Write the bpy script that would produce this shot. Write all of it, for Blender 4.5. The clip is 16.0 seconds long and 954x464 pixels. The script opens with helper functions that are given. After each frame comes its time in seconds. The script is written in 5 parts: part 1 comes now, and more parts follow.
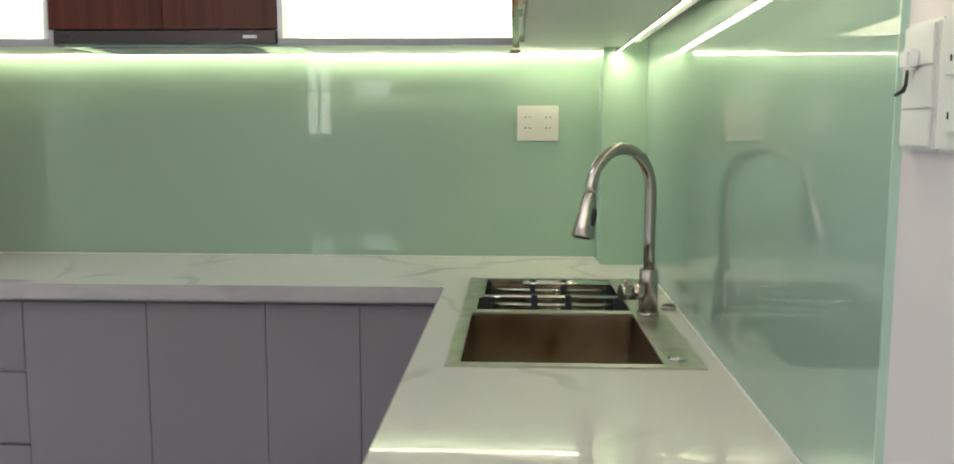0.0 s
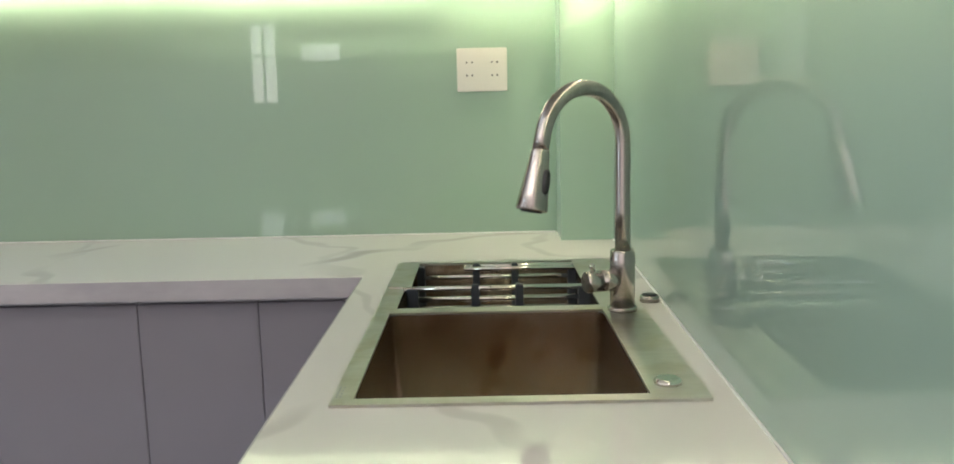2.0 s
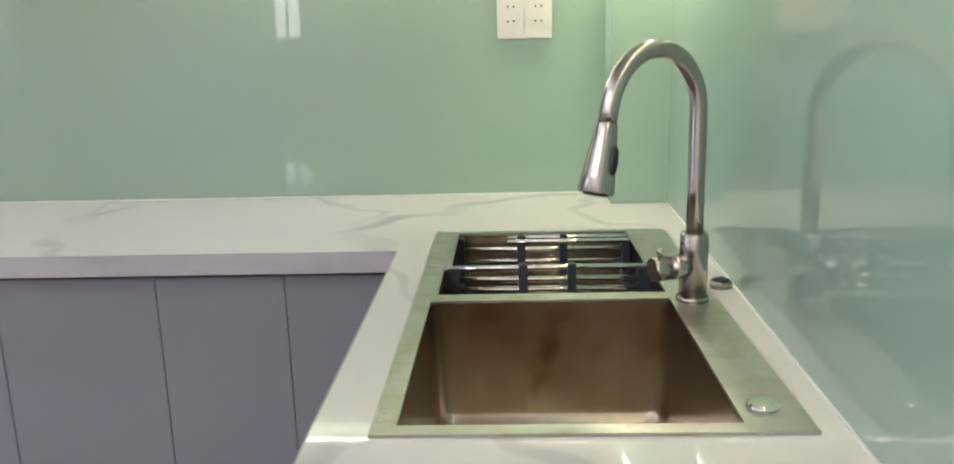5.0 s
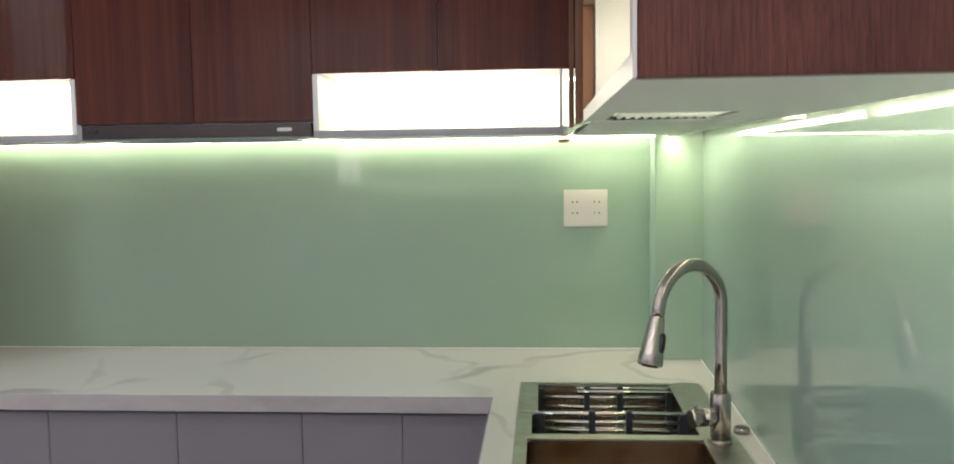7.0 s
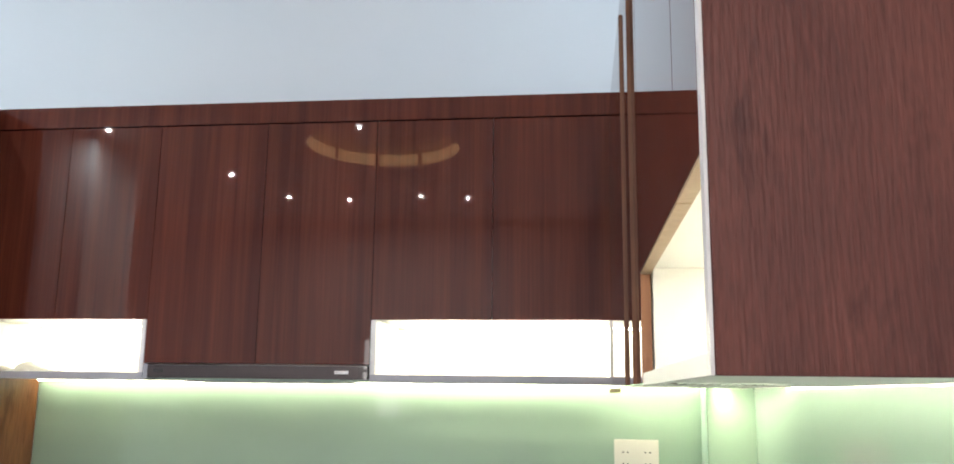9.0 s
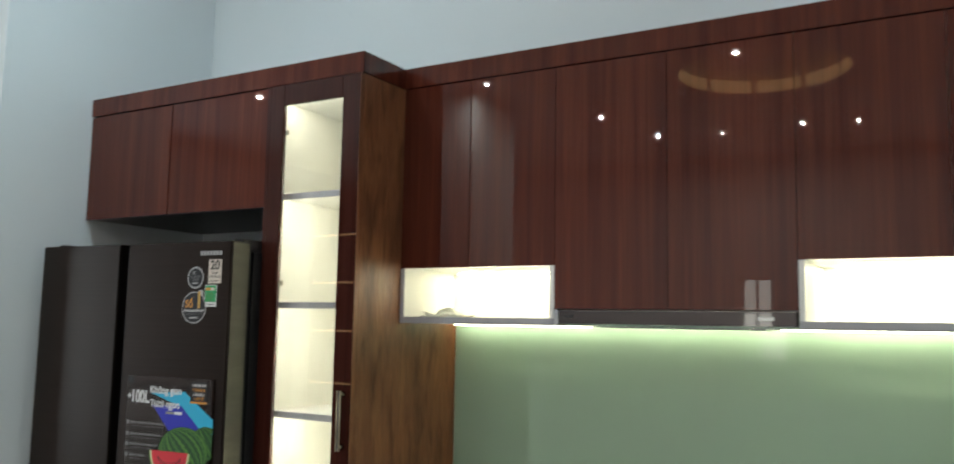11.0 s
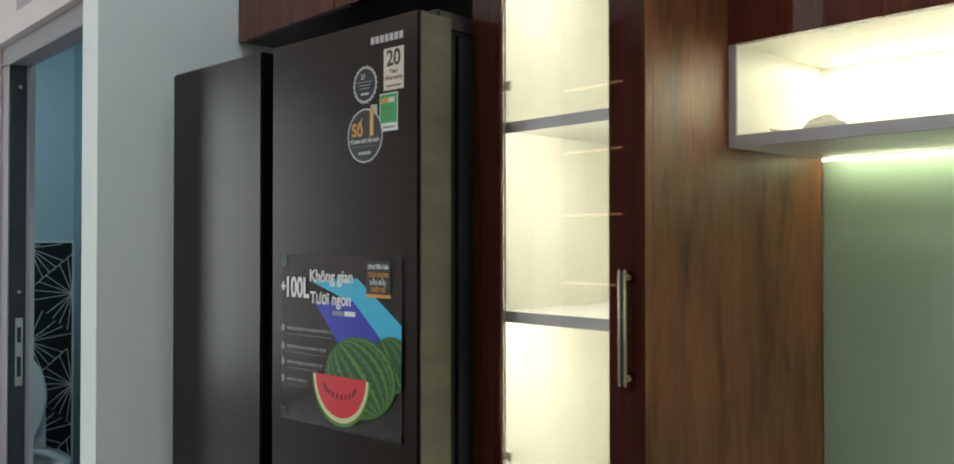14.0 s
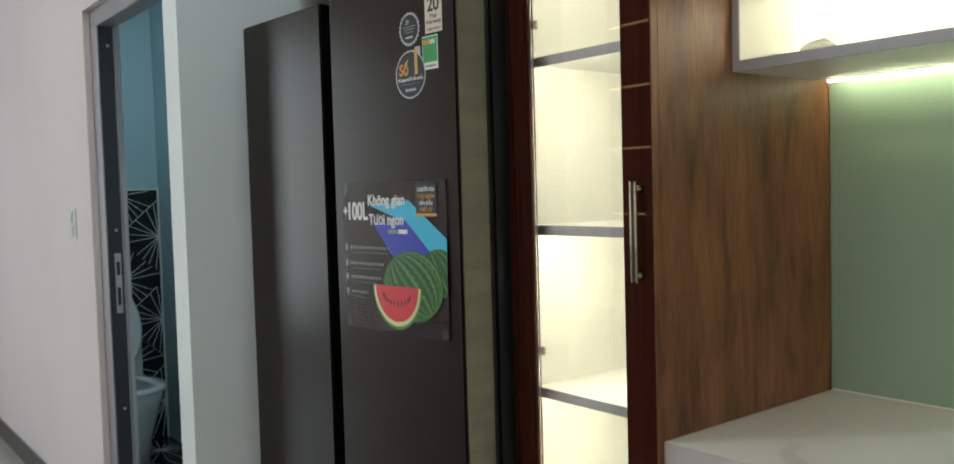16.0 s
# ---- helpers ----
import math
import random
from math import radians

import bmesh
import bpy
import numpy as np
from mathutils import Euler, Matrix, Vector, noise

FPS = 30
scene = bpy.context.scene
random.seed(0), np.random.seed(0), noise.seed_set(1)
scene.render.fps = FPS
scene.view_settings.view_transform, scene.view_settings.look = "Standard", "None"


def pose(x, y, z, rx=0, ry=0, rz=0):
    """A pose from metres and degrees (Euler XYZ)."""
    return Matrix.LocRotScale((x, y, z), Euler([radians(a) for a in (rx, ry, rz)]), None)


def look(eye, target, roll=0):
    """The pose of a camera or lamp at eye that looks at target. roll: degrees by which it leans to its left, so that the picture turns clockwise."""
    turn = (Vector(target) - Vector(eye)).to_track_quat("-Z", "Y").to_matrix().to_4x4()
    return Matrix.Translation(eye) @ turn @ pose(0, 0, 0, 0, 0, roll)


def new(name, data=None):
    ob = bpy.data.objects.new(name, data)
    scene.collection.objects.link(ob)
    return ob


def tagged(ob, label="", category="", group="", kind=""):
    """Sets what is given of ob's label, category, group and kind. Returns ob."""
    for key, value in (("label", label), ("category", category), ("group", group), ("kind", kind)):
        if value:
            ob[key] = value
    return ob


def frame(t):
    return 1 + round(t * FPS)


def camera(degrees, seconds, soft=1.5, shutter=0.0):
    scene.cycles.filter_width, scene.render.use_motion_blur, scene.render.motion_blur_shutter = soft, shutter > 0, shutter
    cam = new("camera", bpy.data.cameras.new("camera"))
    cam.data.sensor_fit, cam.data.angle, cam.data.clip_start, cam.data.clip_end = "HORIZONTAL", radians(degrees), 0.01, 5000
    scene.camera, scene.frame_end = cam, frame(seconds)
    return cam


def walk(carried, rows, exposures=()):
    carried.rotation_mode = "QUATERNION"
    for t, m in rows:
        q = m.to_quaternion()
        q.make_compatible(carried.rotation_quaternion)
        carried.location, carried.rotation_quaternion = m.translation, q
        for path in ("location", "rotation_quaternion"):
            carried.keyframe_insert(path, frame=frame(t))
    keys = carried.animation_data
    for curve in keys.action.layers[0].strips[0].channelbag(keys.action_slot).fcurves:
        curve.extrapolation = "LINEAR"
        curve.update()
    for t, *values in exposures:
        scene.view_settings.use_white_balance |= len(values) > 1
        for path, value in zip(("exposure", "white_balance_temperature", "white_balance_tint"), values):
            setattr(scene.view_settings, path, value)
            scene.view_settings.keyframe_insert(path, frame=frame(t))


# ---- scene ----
cam = camera(58.0, 16.0, soft=1.7, shutter=0.4)
PATH = [
    (0, (0.771, 0.739, 1.288), (0.682, 2.723, 1.05), 0.1),
    (0.5, (0.776, 0.785, 1.276), (0.761, 2.771, 1.038), -0.5),
    (1, (0.79, 0.9, 1.262), (0.785, 2.883, 1.006), -1.3),
    (1.5, (0.835, 1.1, 1.255), (0.819, 3.081, 0.978), -1.3),
    (2, (0.844, 1.266, 1.232), (0.826, 3.241, 0.922), -1.3),
    (2.5, (0.809, 1.438, 1.224), (0.825, 3.400, 0.836), -0.9),
    (3, (0.803, 1.565, 1.209), (0.839, 3.505, 0.725), -1.0),
    (3.2, (0.808, 1.628, 1.199), (0.85, 3.555, 0.668), -1.2),
    (3.8, (0.800, 1.700, 1.195), (0.845, 3.597, 0.577), -1.5),
    (4.6, (0.798, 1.570, 1.240), (0.770, 3.498, 0.709), -1.6),
    (5.3, (0.801, 1.347, 1.305), (0.688, 3.299, 0.887), -1.7),
    (5.5, (0.813, 1.263, 1.321), (0.677, 3.22, 0.931), -1.9),
    (6, (0.805, 1.077, 1.412), (0.642, 3.05, 1.128), -1.3),
    (6.5, (0.738, 0.978, 1.45), (0.589, 2.96, 1.222), -0.9),
    (7, (0.705, 0.908, 1.468), (0.553, 2.896, 1.302), -0.8),
    (7.5, (0.692, 0.885, 1.49), (0.538, 2.877, 1.419), -0.6),
    (8, (0.681, 0.868, 1.498), (0.503, 2.855, 1.644), -0.3),
    (8.5, (0.671, 0.86, 1.506), (0.447, 2.821, 1.826), 0.2),
    (9, (0.667, 0.837, 1.511), (0.433, 2.789, 1.878), 0.7),
    (9.5, (0.642, 0.808, 1.508), (0.234, 2.729, 1.876), 1.3),
    (10, (0.595, 0.806, 1.539), (-0.041, 2.675, 1.858), 1.1),
    (12.3, (0.144, 1.507, 1.434), (-1.149, 3.027, 1.566), 0.6),
    (12.5, (0.075, 1.595, 1.412), (-1.25, 3.088, 1.546), 0.4),
    (13, (-0.065, 1.845, 1.409), (-1.514, 3.219, 1.52), 0.2),
    (13.5, (-0.215, 1.952, 1.395), (-1.697, 3.295, 1.421), 0.1),
    (14, (-0.424, 2.003, 1.369), (-1.889, 3.364, 1.395), 0.0),
    (14.5, (-0.542, 2.048, 1.364), (-2.001, 3.415, 1.328), -0.5),
    (15, (-0.536, 2.035, 1.348), (-2.009, 3.386, 1.279), -0.8),
    (15.5, (-0.421, 1.985, 1.352), (-1.94, 3.283, 1.262), -1.0),
    (16, (-0.211, 1.897, 1.318), (-1.776, 3.139, 1.222), -1.6),
]
# seconds, stops, kelvin, tint
EXPOSURES = [
    (0, -0.04, 6560, 9),
    (1.0, 0.1, 6500, 10),
    (2.0, 0.2, 6500, 15),
    (3.0, 0.5, 6440, 19),
    (5.5, 0.38, 6320, 18),
    (6.0, 0.25, 6320, 22),
    (6.5, 0.03, 6420, 20),
    (7.5, -0.08, 6410, 13),
    (8.0, -0.2, 6450, 8),
    (8.5, 0.18, 6450, 12),
    (9.0, 0.42, 6420, 16),
    (9.5, -0.2, 6480, 11),
    (10.0, -0.07, 6500, 8),
    (12.5, -0.35, 6780, 6),
    (13.5, -0.26, 6780, 6),
    (16.0, -0.24, 6780, 6),
]
walk(cam, [(t, look(eye, target, roll)) for t, eye, target, roll in PATH], EXPOSURES)

# ---------- world and lights ----------
world = bpy.data.worlds.new("world")
scene.world = world
world.use_nodes = True
wn = world.node_tree.nodes
sky = wn.new("ShaderNodeTexSky")
sky.sky_type, sky.sun_disc = "NISHITA", False
sky.sun_elevation, sky.sun_rotation = radians(35), radians(200)
world.node_tree.links.new(sky.outputs[0], wn["Background"].inputs[0])
wn["Background"].inputs[1].default_value = 0.10

COOL, LED, LEDY, LEDC = (1.0, 0.975, 0.92), (1.0, 0.945, 0.68), (1.0, 0.945, 0.64), (1.0, 0.96, 0.76)


def area(name, m, sx, sy, watts, colour):
    lamp = bpy.data.lights.new(name, "AREA")
    lamp.shape, lamp.size, lamp.size_y = "RECTANGLE", sx, sy
    lamp.energy, lamp.color = watts, colour
    ob = new(name, lamp)
    ob.matrix_world = m
    return ob


CEIL = 3.4
# Set from glints in the glossy doors; the last five stand for chandelier bulbs.
DOWNLIGHTS = [(-0.89, 0.12), (-2.75, 0.20), (-4.60, 0.26), (-2.36, -1.14), (-2.15, -2.05), (-1.58, -2.20), (-0.85, -2.10), (-0.40, -2.20)]
for lx, ly in DOWNLIGHTS:
    area("downlight_and_fill_lamp", pose(lx, ly, CEIL - 0.03), 0.020, 0.020, 16, COOL)
# added ceiling fills, unseen, that brighten the wall above the cabinets
WALL_FILL = [(-1.75, 2.45), (0.92, 2.55)]
for (lx, ly), watts in zip(WALL_FILL, (12, 7.5)):
    area("downlight_and_fill_lamp", pose(lx, ly, CEIL - 0.03, 12, 0, 0), 0.08, 0.08, watts, (0.70, 0.88, 0.99))
# added bluish fill for the side glass, set in an unseen opening
area("side_fill_light", pose(-6.56, 0.24, 1.45, 0, -90, 0), 2.3, 0.98, 52, (0.66, 0.86, 1.0))
area("window_light", pose(-1.585, -3.63, 1.65, 90, 0, 0), 0.29, 0.86, 3.0, (0.9, 0.96, 1.0))
area("window_light", pose(-0.945, -3.63, 1.765, 90, 0, 0), 0.43, 0.20, 1.0, (0.9, 0.96, 1.0))
# strips under the wall cabinets, in the open shelves and in the tall cabinet
area("led_back_lamp", pose(-0.58, 3.7005, 1.5455, 55, 0, 0), 1.28, 0.009, 0.60, LED)
area("led_back_lamp", pose(0.56, 3.7005, 1.5455, 55, 0, 0), 0.98, 0.009, 0.74, LED)
area("led_right_lamp", pose(1.0955, 2.60, 1.5375, 0, 0, 0), 0.009, 1.98, 1.15, LED)
area("led_right_lamp", pose(1.0950, 3.43, 1.5365, 0, 10, 0), 0.009, 0.28, 1.5, LEDY)
area("led_back_lamp", pose(0.90, 3.690, 1.5440, 28, 0, 0), 0.30, 0.009, 2.0, LEDY)
area("led_shelf_lamp", pose(-0.95, 3.66, 1.716, 0, 0, 0), 0.50, 0.012, 1.1, LED)
area("led_shelf_lamp", pose(0.40, 3.66, 1.716, 0, 0, 0), 0.66, 0.012, 2.6, LED)
area("led_shelf_lamp", pose(1.06, 1.95, 1.716, 0, 0, 0), 0.012, 0.68, 2.2, LED)
SHELVES = (0.50, 0.873, 1.232, 1.595, 1.966)
for z in SHELVES:
    area("led_cabinet_lamp", pose(-1.45, 3.196, z - 0.0088, 40, 0, 0), 0.30, 0.005, 2.4, LEDC)
# Weak added fill for the top compartment, which has no strip of its own.
area("led_cabinet_lamp", pose(-1.45, 3.200, 2.292, 40, 0, 0), 0.30, 0.008, 0.9, LEDC)
# Unseen bluish fill added to light the bathroom; no fitting is modelled.
area("bathroom_fill", pose(-3.9, 3.15, 2.55), 0.25, 0.25, 7, (0.62, 0.86, 1.0))


# ---------- materials ----------
def material(name, colour, rough=0.5, metal=0.0, coat=0.0, spec=0.5, bump=None, grain=None, vary=0.0, emit=None, fine=None, knots=None):
    """colour: linear rgb. grain: (scale xyz, second colour, low, high) of a stretched noise; bump: (scale, strength); vary: change from piece to piece."""
    mat = bpy.data.materials.new(name)
    mat.use_nodes = True
    nt = mat.node_tree
    b = nt.nodes["Principled BSDF"]
    b.inputs["Base Color"].default_value = (*colour, 1)
    b.inputs["Roughness"].default_value, b.inputs["Metallic"].default_value = rough, metal
    b.inputs["Specular IOR Level"].default_value = spec
    b.inputs["Coat Weight"].default_value, b.inputs["Coat Roughness"].default_value = coat, 0.03
    co = nt.nodes.new("ShaderNodeTexCoord")
    if emit:
        b.inputs["Emission Color"].default_value, b.inputs["Emission Strength"].default_value = (*emit[0], 1), emit[1]
    last = None
    if grain:
        scale, other, low, high = grain
        mp = nt.nodes.new("ShaderNodeMapping")
        mp.inputs["Scale"].default_value = scale
        nt.links.new(co.outputs["Object"], mp.inputs[0])
        info = nt.nodes.new("ShaderNodeObjectInfo")
        sh = nt.nodes.new("ShaderNodeVectorMath")
        sh.operation = "MULTIPLY_ADD"
        sh.inputs[1].default_value = (9, 7, 5)
        nt.links.new(info.outputs["Random"], sh.inputs[0])
        nt.links.new(mp.outputs[0], sh.inputs[2])
        no = nt.nodes.new("ShaderNodeTexNoise")
        no.inputs["Scale"].default_value, no.inputs["Detail"].default_value, no.inputs["Roughness"].default_value = 1.0, 8, 0.62
        no.inputs["Distortion"].default_value = 0.35
        nt.links.new(sh.outputs[0], no.inputs["Vector"])
        rp = nt.nodes.new("ShaderNodeMapRange")
        rp.inputs[1].default_value, rp.inputs[2].default_value = low, high
        nt.links.new(no.outputs[0], rp.inputs[0])
        mx = nt.nodes.new("ShaderNodeMix")
        mx.data_type = "RGBA"
        mx.inputs[6].default_value, mx.inputs[7].default_value = (*colour, 1), (*other, 1)
        nt.links.new(rp.outputs[0], mx.inputs[0])
        last = mx.outputs[2]
        if fine:
            fs, amount = fine
            fm = nt.nodes.new("ShaderNodeMapping")
            fm.inputs["Scale"].default_value = fs
            nt.links.new(co.outputs["Object"], fm.inputs[0])
            fnz = nt.nodes.new("ShaderNodeTexNoise")
            fnz.inputs["Scale"].default_value, fnz.inputs["Detail"].default_value = 1.0, 4
            nt.links.new(fm.outputs[0], fnz.inputs["Vector"])
            fr_ = nt.nodes.new("ShaderNodeMapRange")
            fr_.inputs[1].default_value, fr_.inputs[2].default_value = 0.32, 0.68
            fr_.inputs[3].default_value, fr_.inputs[4].default_value = 1 - amount, 1 + amount
            nt.links.new(fnz.outputs[0], fr_.inputs[0])
            fh = nt.nodes.new("ShaderNodeHueSaturation")
            nt.links.new(fr_.outputs[0], fh.inputs["Value"])
            nt.links.new(last, fh.inputs["Color"])
            last = fh.outputs[0]
        if knots:
            ks, dark, low_, high_ = knots
            km = nt.nodes.new("ShaderNodeMapping")
            km.inputs["Scale"].default_value = ks
            nt.links.new(co.outputs["Object"], km.inputs[0])
            kn = nt.nodes.new("ShaderNodeTexNoise")
            kn.inputs["Scale"].default_value, kn.inputs["Detail"].default_value, kn.inputs["Distortion"].default_value = 1.0, 3, 0.8
            nt.links.new(km.outputs[0], kn.inputs["Vector"])
            kr = nt.nodes.new("ShaderNodeMapRange")
            kr.inputs[1].default_value, kr.inputs[2].default_value = low_, high_
            nt.links.new(kn.outputs[0], kr.inputs[0])
            kx = nt.nodes.new("ShaderNodeMix")
            kx.data_type, kx.blend_type = "RGBA", "MULTIPLY"
            kx.inputs[7].default_value = (*dark, 1)
            nt.links.new(kr.outputs[0], kx.inputs[0])
            nt.links.new(last, kx.inputs[6])
            last = kx.outputs[2]
        if vary:
            hs = nt.nodes.new("ShaderNodeHueSaturation")
            vr = nt.nodes.new("ShaderNodeMapRange")
            vr.inputs[3].default_value, vr.inputs[4].default_value = 1 - vary, 1 + vary
            nt.links.new(info.outputs["Random"], vr.inputs[0])
            nt.links.new(vr.outputs[0], hs.inputs["Value"])
            nt.links.new(last, hs.inputs["Color"])
            last = hs.outputs[0]
        nt.links.new(last, b.inputs["Base Color"])
    if bump:
        bs, strength, *stretch = bump
        n2 = nt.nodes.new("ShaderNodeTexNoise")
        n2.inputs["Scale"].default_value, n2.inputs["Detail"].default_value = bs, 5
        src = co.outputs["Object"]
        if stretch:
            m2 = nt.nodes.new("ShaderNodeMapping")
            m2.inputs["Scale"].default_value = stretch[0]
            nt.links.new(src, m2.inputs[0])
            src = m2.outputs[0]
        nt.links.new(src, n2.inputs["Vector"])
        bp = nt.nodes.new("ShaderNodeBump")
        bp.inputs["Strength"].default_value, bp.inputs["Distance"].default_value = strength, 0.002
        nt.links.new(n2.outputs[0], bp.inputs["Height"])
        nt.links.new(bp.outputs[0], b.inputs["Normal"])
    return mat


def glow(name, colour, strength):
    return material(name, (0.8, 0.8, 0.8), emit=(colour, strength))


M_WALL = material("cool_white_paint", (0.77, 0.84, 0.86), 0.75, bump=(260, 0.05), grain=((1.3, 1.3, 1.3), (0.74, 0.815, 0.835), 0.3, 0.75))
M_WALLW = material("warm_white_paint", (0.765, 0.697, 0.698), 0.75, bump=(260, 0.05), grain=((1.1, 1.1, 1.1), (0.712, 0.648, 0.650), 0.3, 0.75))
M_CEIL = material("ceiling_paint", (0.80, 0.80, 0.80), 0.85, grain=((0.8, 0.8, 0.8), (0.76, 0.76, 0.77), 0.3, 0.7))
M_FLOOR = material("floor_tile", (0.36, 0.35, 0.34), 0.18, grain=((2.5, 2.5, 2.5), (0.44, 0.43, 0.41), 0.35, 0.7))
M_GLOSS = material("glossy_brown_wood", (0.110, 0.0265, 0.0150), 0.012, spec=0.42, grain=((22, 22, 0.5), (0.062, 0.0135, 0.0082), 0.34, 0.66), vary=0.06, fine=((160, 160, 3), 0.13))
M_FRAME = material("glossy_dark_frame_wood", (0.050, 0.0145, 0.0100), 0.012, grain=((22, 22, 0.5), (0.036, 0.0095, 0.0068), 0.36, 0.64), fine=((160, 160, 3), 0.13))
# Same board as M_ROUGH; the LED light on it lifts this colour.
M_WOOD = material("brown_wood_board_lit", (0.315, 0.128, 0.054), 0.36, spec=0.4, grain=((11, 11, 2.4), (0.150, 0.056, 0.026), 0.35, 0.67), bump=(240, 0.6, (1, 1, 0.08)), fine=((150, 150, 12), 0.20), knots=((22, 22, 5.5), (0.55, 0.48, 0.43), 0.52, 0.74))
# Same board as M_WOOD away from the LEDs, dimmer light in its colour.
M_ROUGH = material("grained_wood_board_dim", (0.150, 0.048, 0.034), 0.36, grain=((7, 7, 1.6), (0.092, 0.028, 0.021), 0.36, 0.64), bump=(230, 0.7, (1, 1, 0.10)), fine=((230, 230, 40), 0.18), knots=((34, 34, 9), (0.60, 0.52, 0.50), 0.56, 0.72))
M_EDGE = material("orange_wood_edge", (0.36, 0.17, 0.085), 0.45, grain=((60, 60, 5), (0.25, 0.11, 0.055), 0.3, 0.7))
M_DOOREDGE = material("brown_cut_edge", (0.27, 0.135, 0.068), 0.45, grain=((60, 60, 5), (0.12, 0.052, 0.028), 0.3, 0.7))
M_DARKWOOD = material("dark_red_wood", (0.085, 0.026, 0.020), 0.16, coat=0.3, grain=((40, 40, 1.4), (0.050, 0.015, 0.012), 0.3, 0.7))
M_WHITE = material("white_melamine", (0.80, 0.80, 0.77), 0.35, grain=((3, 3, 3), (0.77, 0.77, 0.74), 0.3, 0.7))
M_INNER = material("glossy_cream_lining", (0.82, 0.82, 0.77), 0.42, grain=((3, 3, 3), (0.78, 0.78, 0.73), 0.3, 0.7))
M_GREYEDGE = material("grey_board_edge", (0.40, 0.40, 0.43), 0.4, grain=((20, 20, 20), (0.36, 0.36, 0.39), 0.3, 0.7))
M_LACQ = material("grey_lacquer", (0.235, 0.220, 0.250), 0.32, grain=((2, 2, 2), (0.222, 0.208, 0.237), 0.3, 0.7))
M_GREEN = material("green_painted_glass", (0.330, 0.466, 0.356), 0.003, spec=0.55, grain=((0.8, 0.8, 0.8), (0.315, 0.447, 0.341), 0.3, 0.7))
# Same glass as the back; cool daylight and stronger reflections put into this copy.
M_GREENSIDE = material("green_glass_daylight_tint", (0.325, 0.450, 0.378), 0.0, spec=1.0, grain=((0.8, 0.8, 0.8), (0.310, 0.432, 0.363), 0.3, 0.7))
M_GREENEDGE = material("green_glass_edge", (0.42, 0.60, 0.50), 0.12, grain=((30, 30, 6), (0.50, 0.68, 0.58), 0.3, 0.7))
M_STEEL = material("brushed_steel", (0.57, 0.56, 0.525), 0.34, 1.0, grain=((7, 7, 7), (0.47, 0.46, 0.425), 0.3, 0.7), fine=((14, 90, 90), 0.06), knots=((11, 11, 11), (0.86, 0.82, 0.72), 0.50, 0.70), bump=(8, 0.08, (120, 1, 60)))
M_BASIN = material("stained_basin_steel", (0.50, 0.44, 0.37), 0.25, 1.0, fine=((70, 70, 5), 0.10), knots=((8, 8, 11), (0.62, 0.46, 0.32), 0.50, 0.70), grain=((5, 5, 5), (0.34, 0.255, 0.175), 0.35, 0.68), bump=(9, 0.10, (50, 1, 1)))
M_NICKEL = material("satin_nickel", (0.56, 0.52, 0.48), 0.25, 1.0, grain=((90, 90, 4), (0.45, 0.415, 0.38), 0.3, 0.7))
M_CHROME = material("chrome", (0.78, 0.745, 0.69), 0.10, 1.0)
M_HOOD = material("polished_dark_steel", (0.030, 0.020, 0.018), 0.03, spec=0.9, grain=((3, 60, 60), (0.024, 0.016, 0.015), 0.3, 0.7))
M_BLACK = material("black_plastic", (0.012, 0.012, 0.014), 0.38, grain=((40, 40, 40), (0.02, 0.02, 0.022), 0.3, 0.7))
M_RACK = material("slate_plastic", (0.025, 0.032, 0.040), 0.45, grain=((40, 40, 40), (0.035, 0.042, 0.05), 0.3, 0.7))
M_PLATE = material("ivory_plastic", (0.76, 0.73, 0.66), 0.30, grain=((8, 8, 8), (0.73, 0.70, 0.63), 0.3, 0.7))
M_FRIDGE = material("dark_brushed_fridge_steel", (0.047, 0.0355, 0.0305), 0.28, 0.92, grain=((1.5, 1.5, 190), (0.039, 0.030, 0.026), 0.3, 0.7), bump=(6, 0.06, (1, 1, 50)))
# Greenish light mirrored on the door side is put into this base colour.
M_FRSIDE = material("door_side_mirrored_green", (0.095, 0.093, 0.072), 0.35, 0.35, grain=((3, 3, 18), (0.065, 0.064, 0.050), 0.3, 0.7))
M_ALU = material("lavender_grey_aluminium", (0.33, 0.31, 0.33), 0.4, 0.3, grain=((8, 8, 8), (0.30, 0.28, 0.30), 0.3, 0.7))
M_DARKALU = material("dark_aluminium", (0.035, 0.038, 0.042), 0.35, 0.4, grain=((8, 8, 8), (0.045, 0.048, 0.052), 0.3, 0.7))
M_CERAMIC = material("white_ceramic", (0.80, 0.82, 0.82), 0.08, coat=0.5, grain=((3, 3, 3), (0.78, 0.80, 0.80), 0.3, 0.7))
M_TILE = material("black_tile", (0.010, 0.011, 0.012), 0.25, grain=((6, 6, 6), (0.016, 0.017, 0.018), 0.3, 0.7))
M_LINE = material("white_tile_line", (0.70, 0.70, 0.68), 0.4)
M_STONE = material("black_skirting_stone", (0.02, 0.018, 0.018), 0.2, grain=((60, 60, 60), (0.10, 0.09, 0.085), 0.55, 0.75))


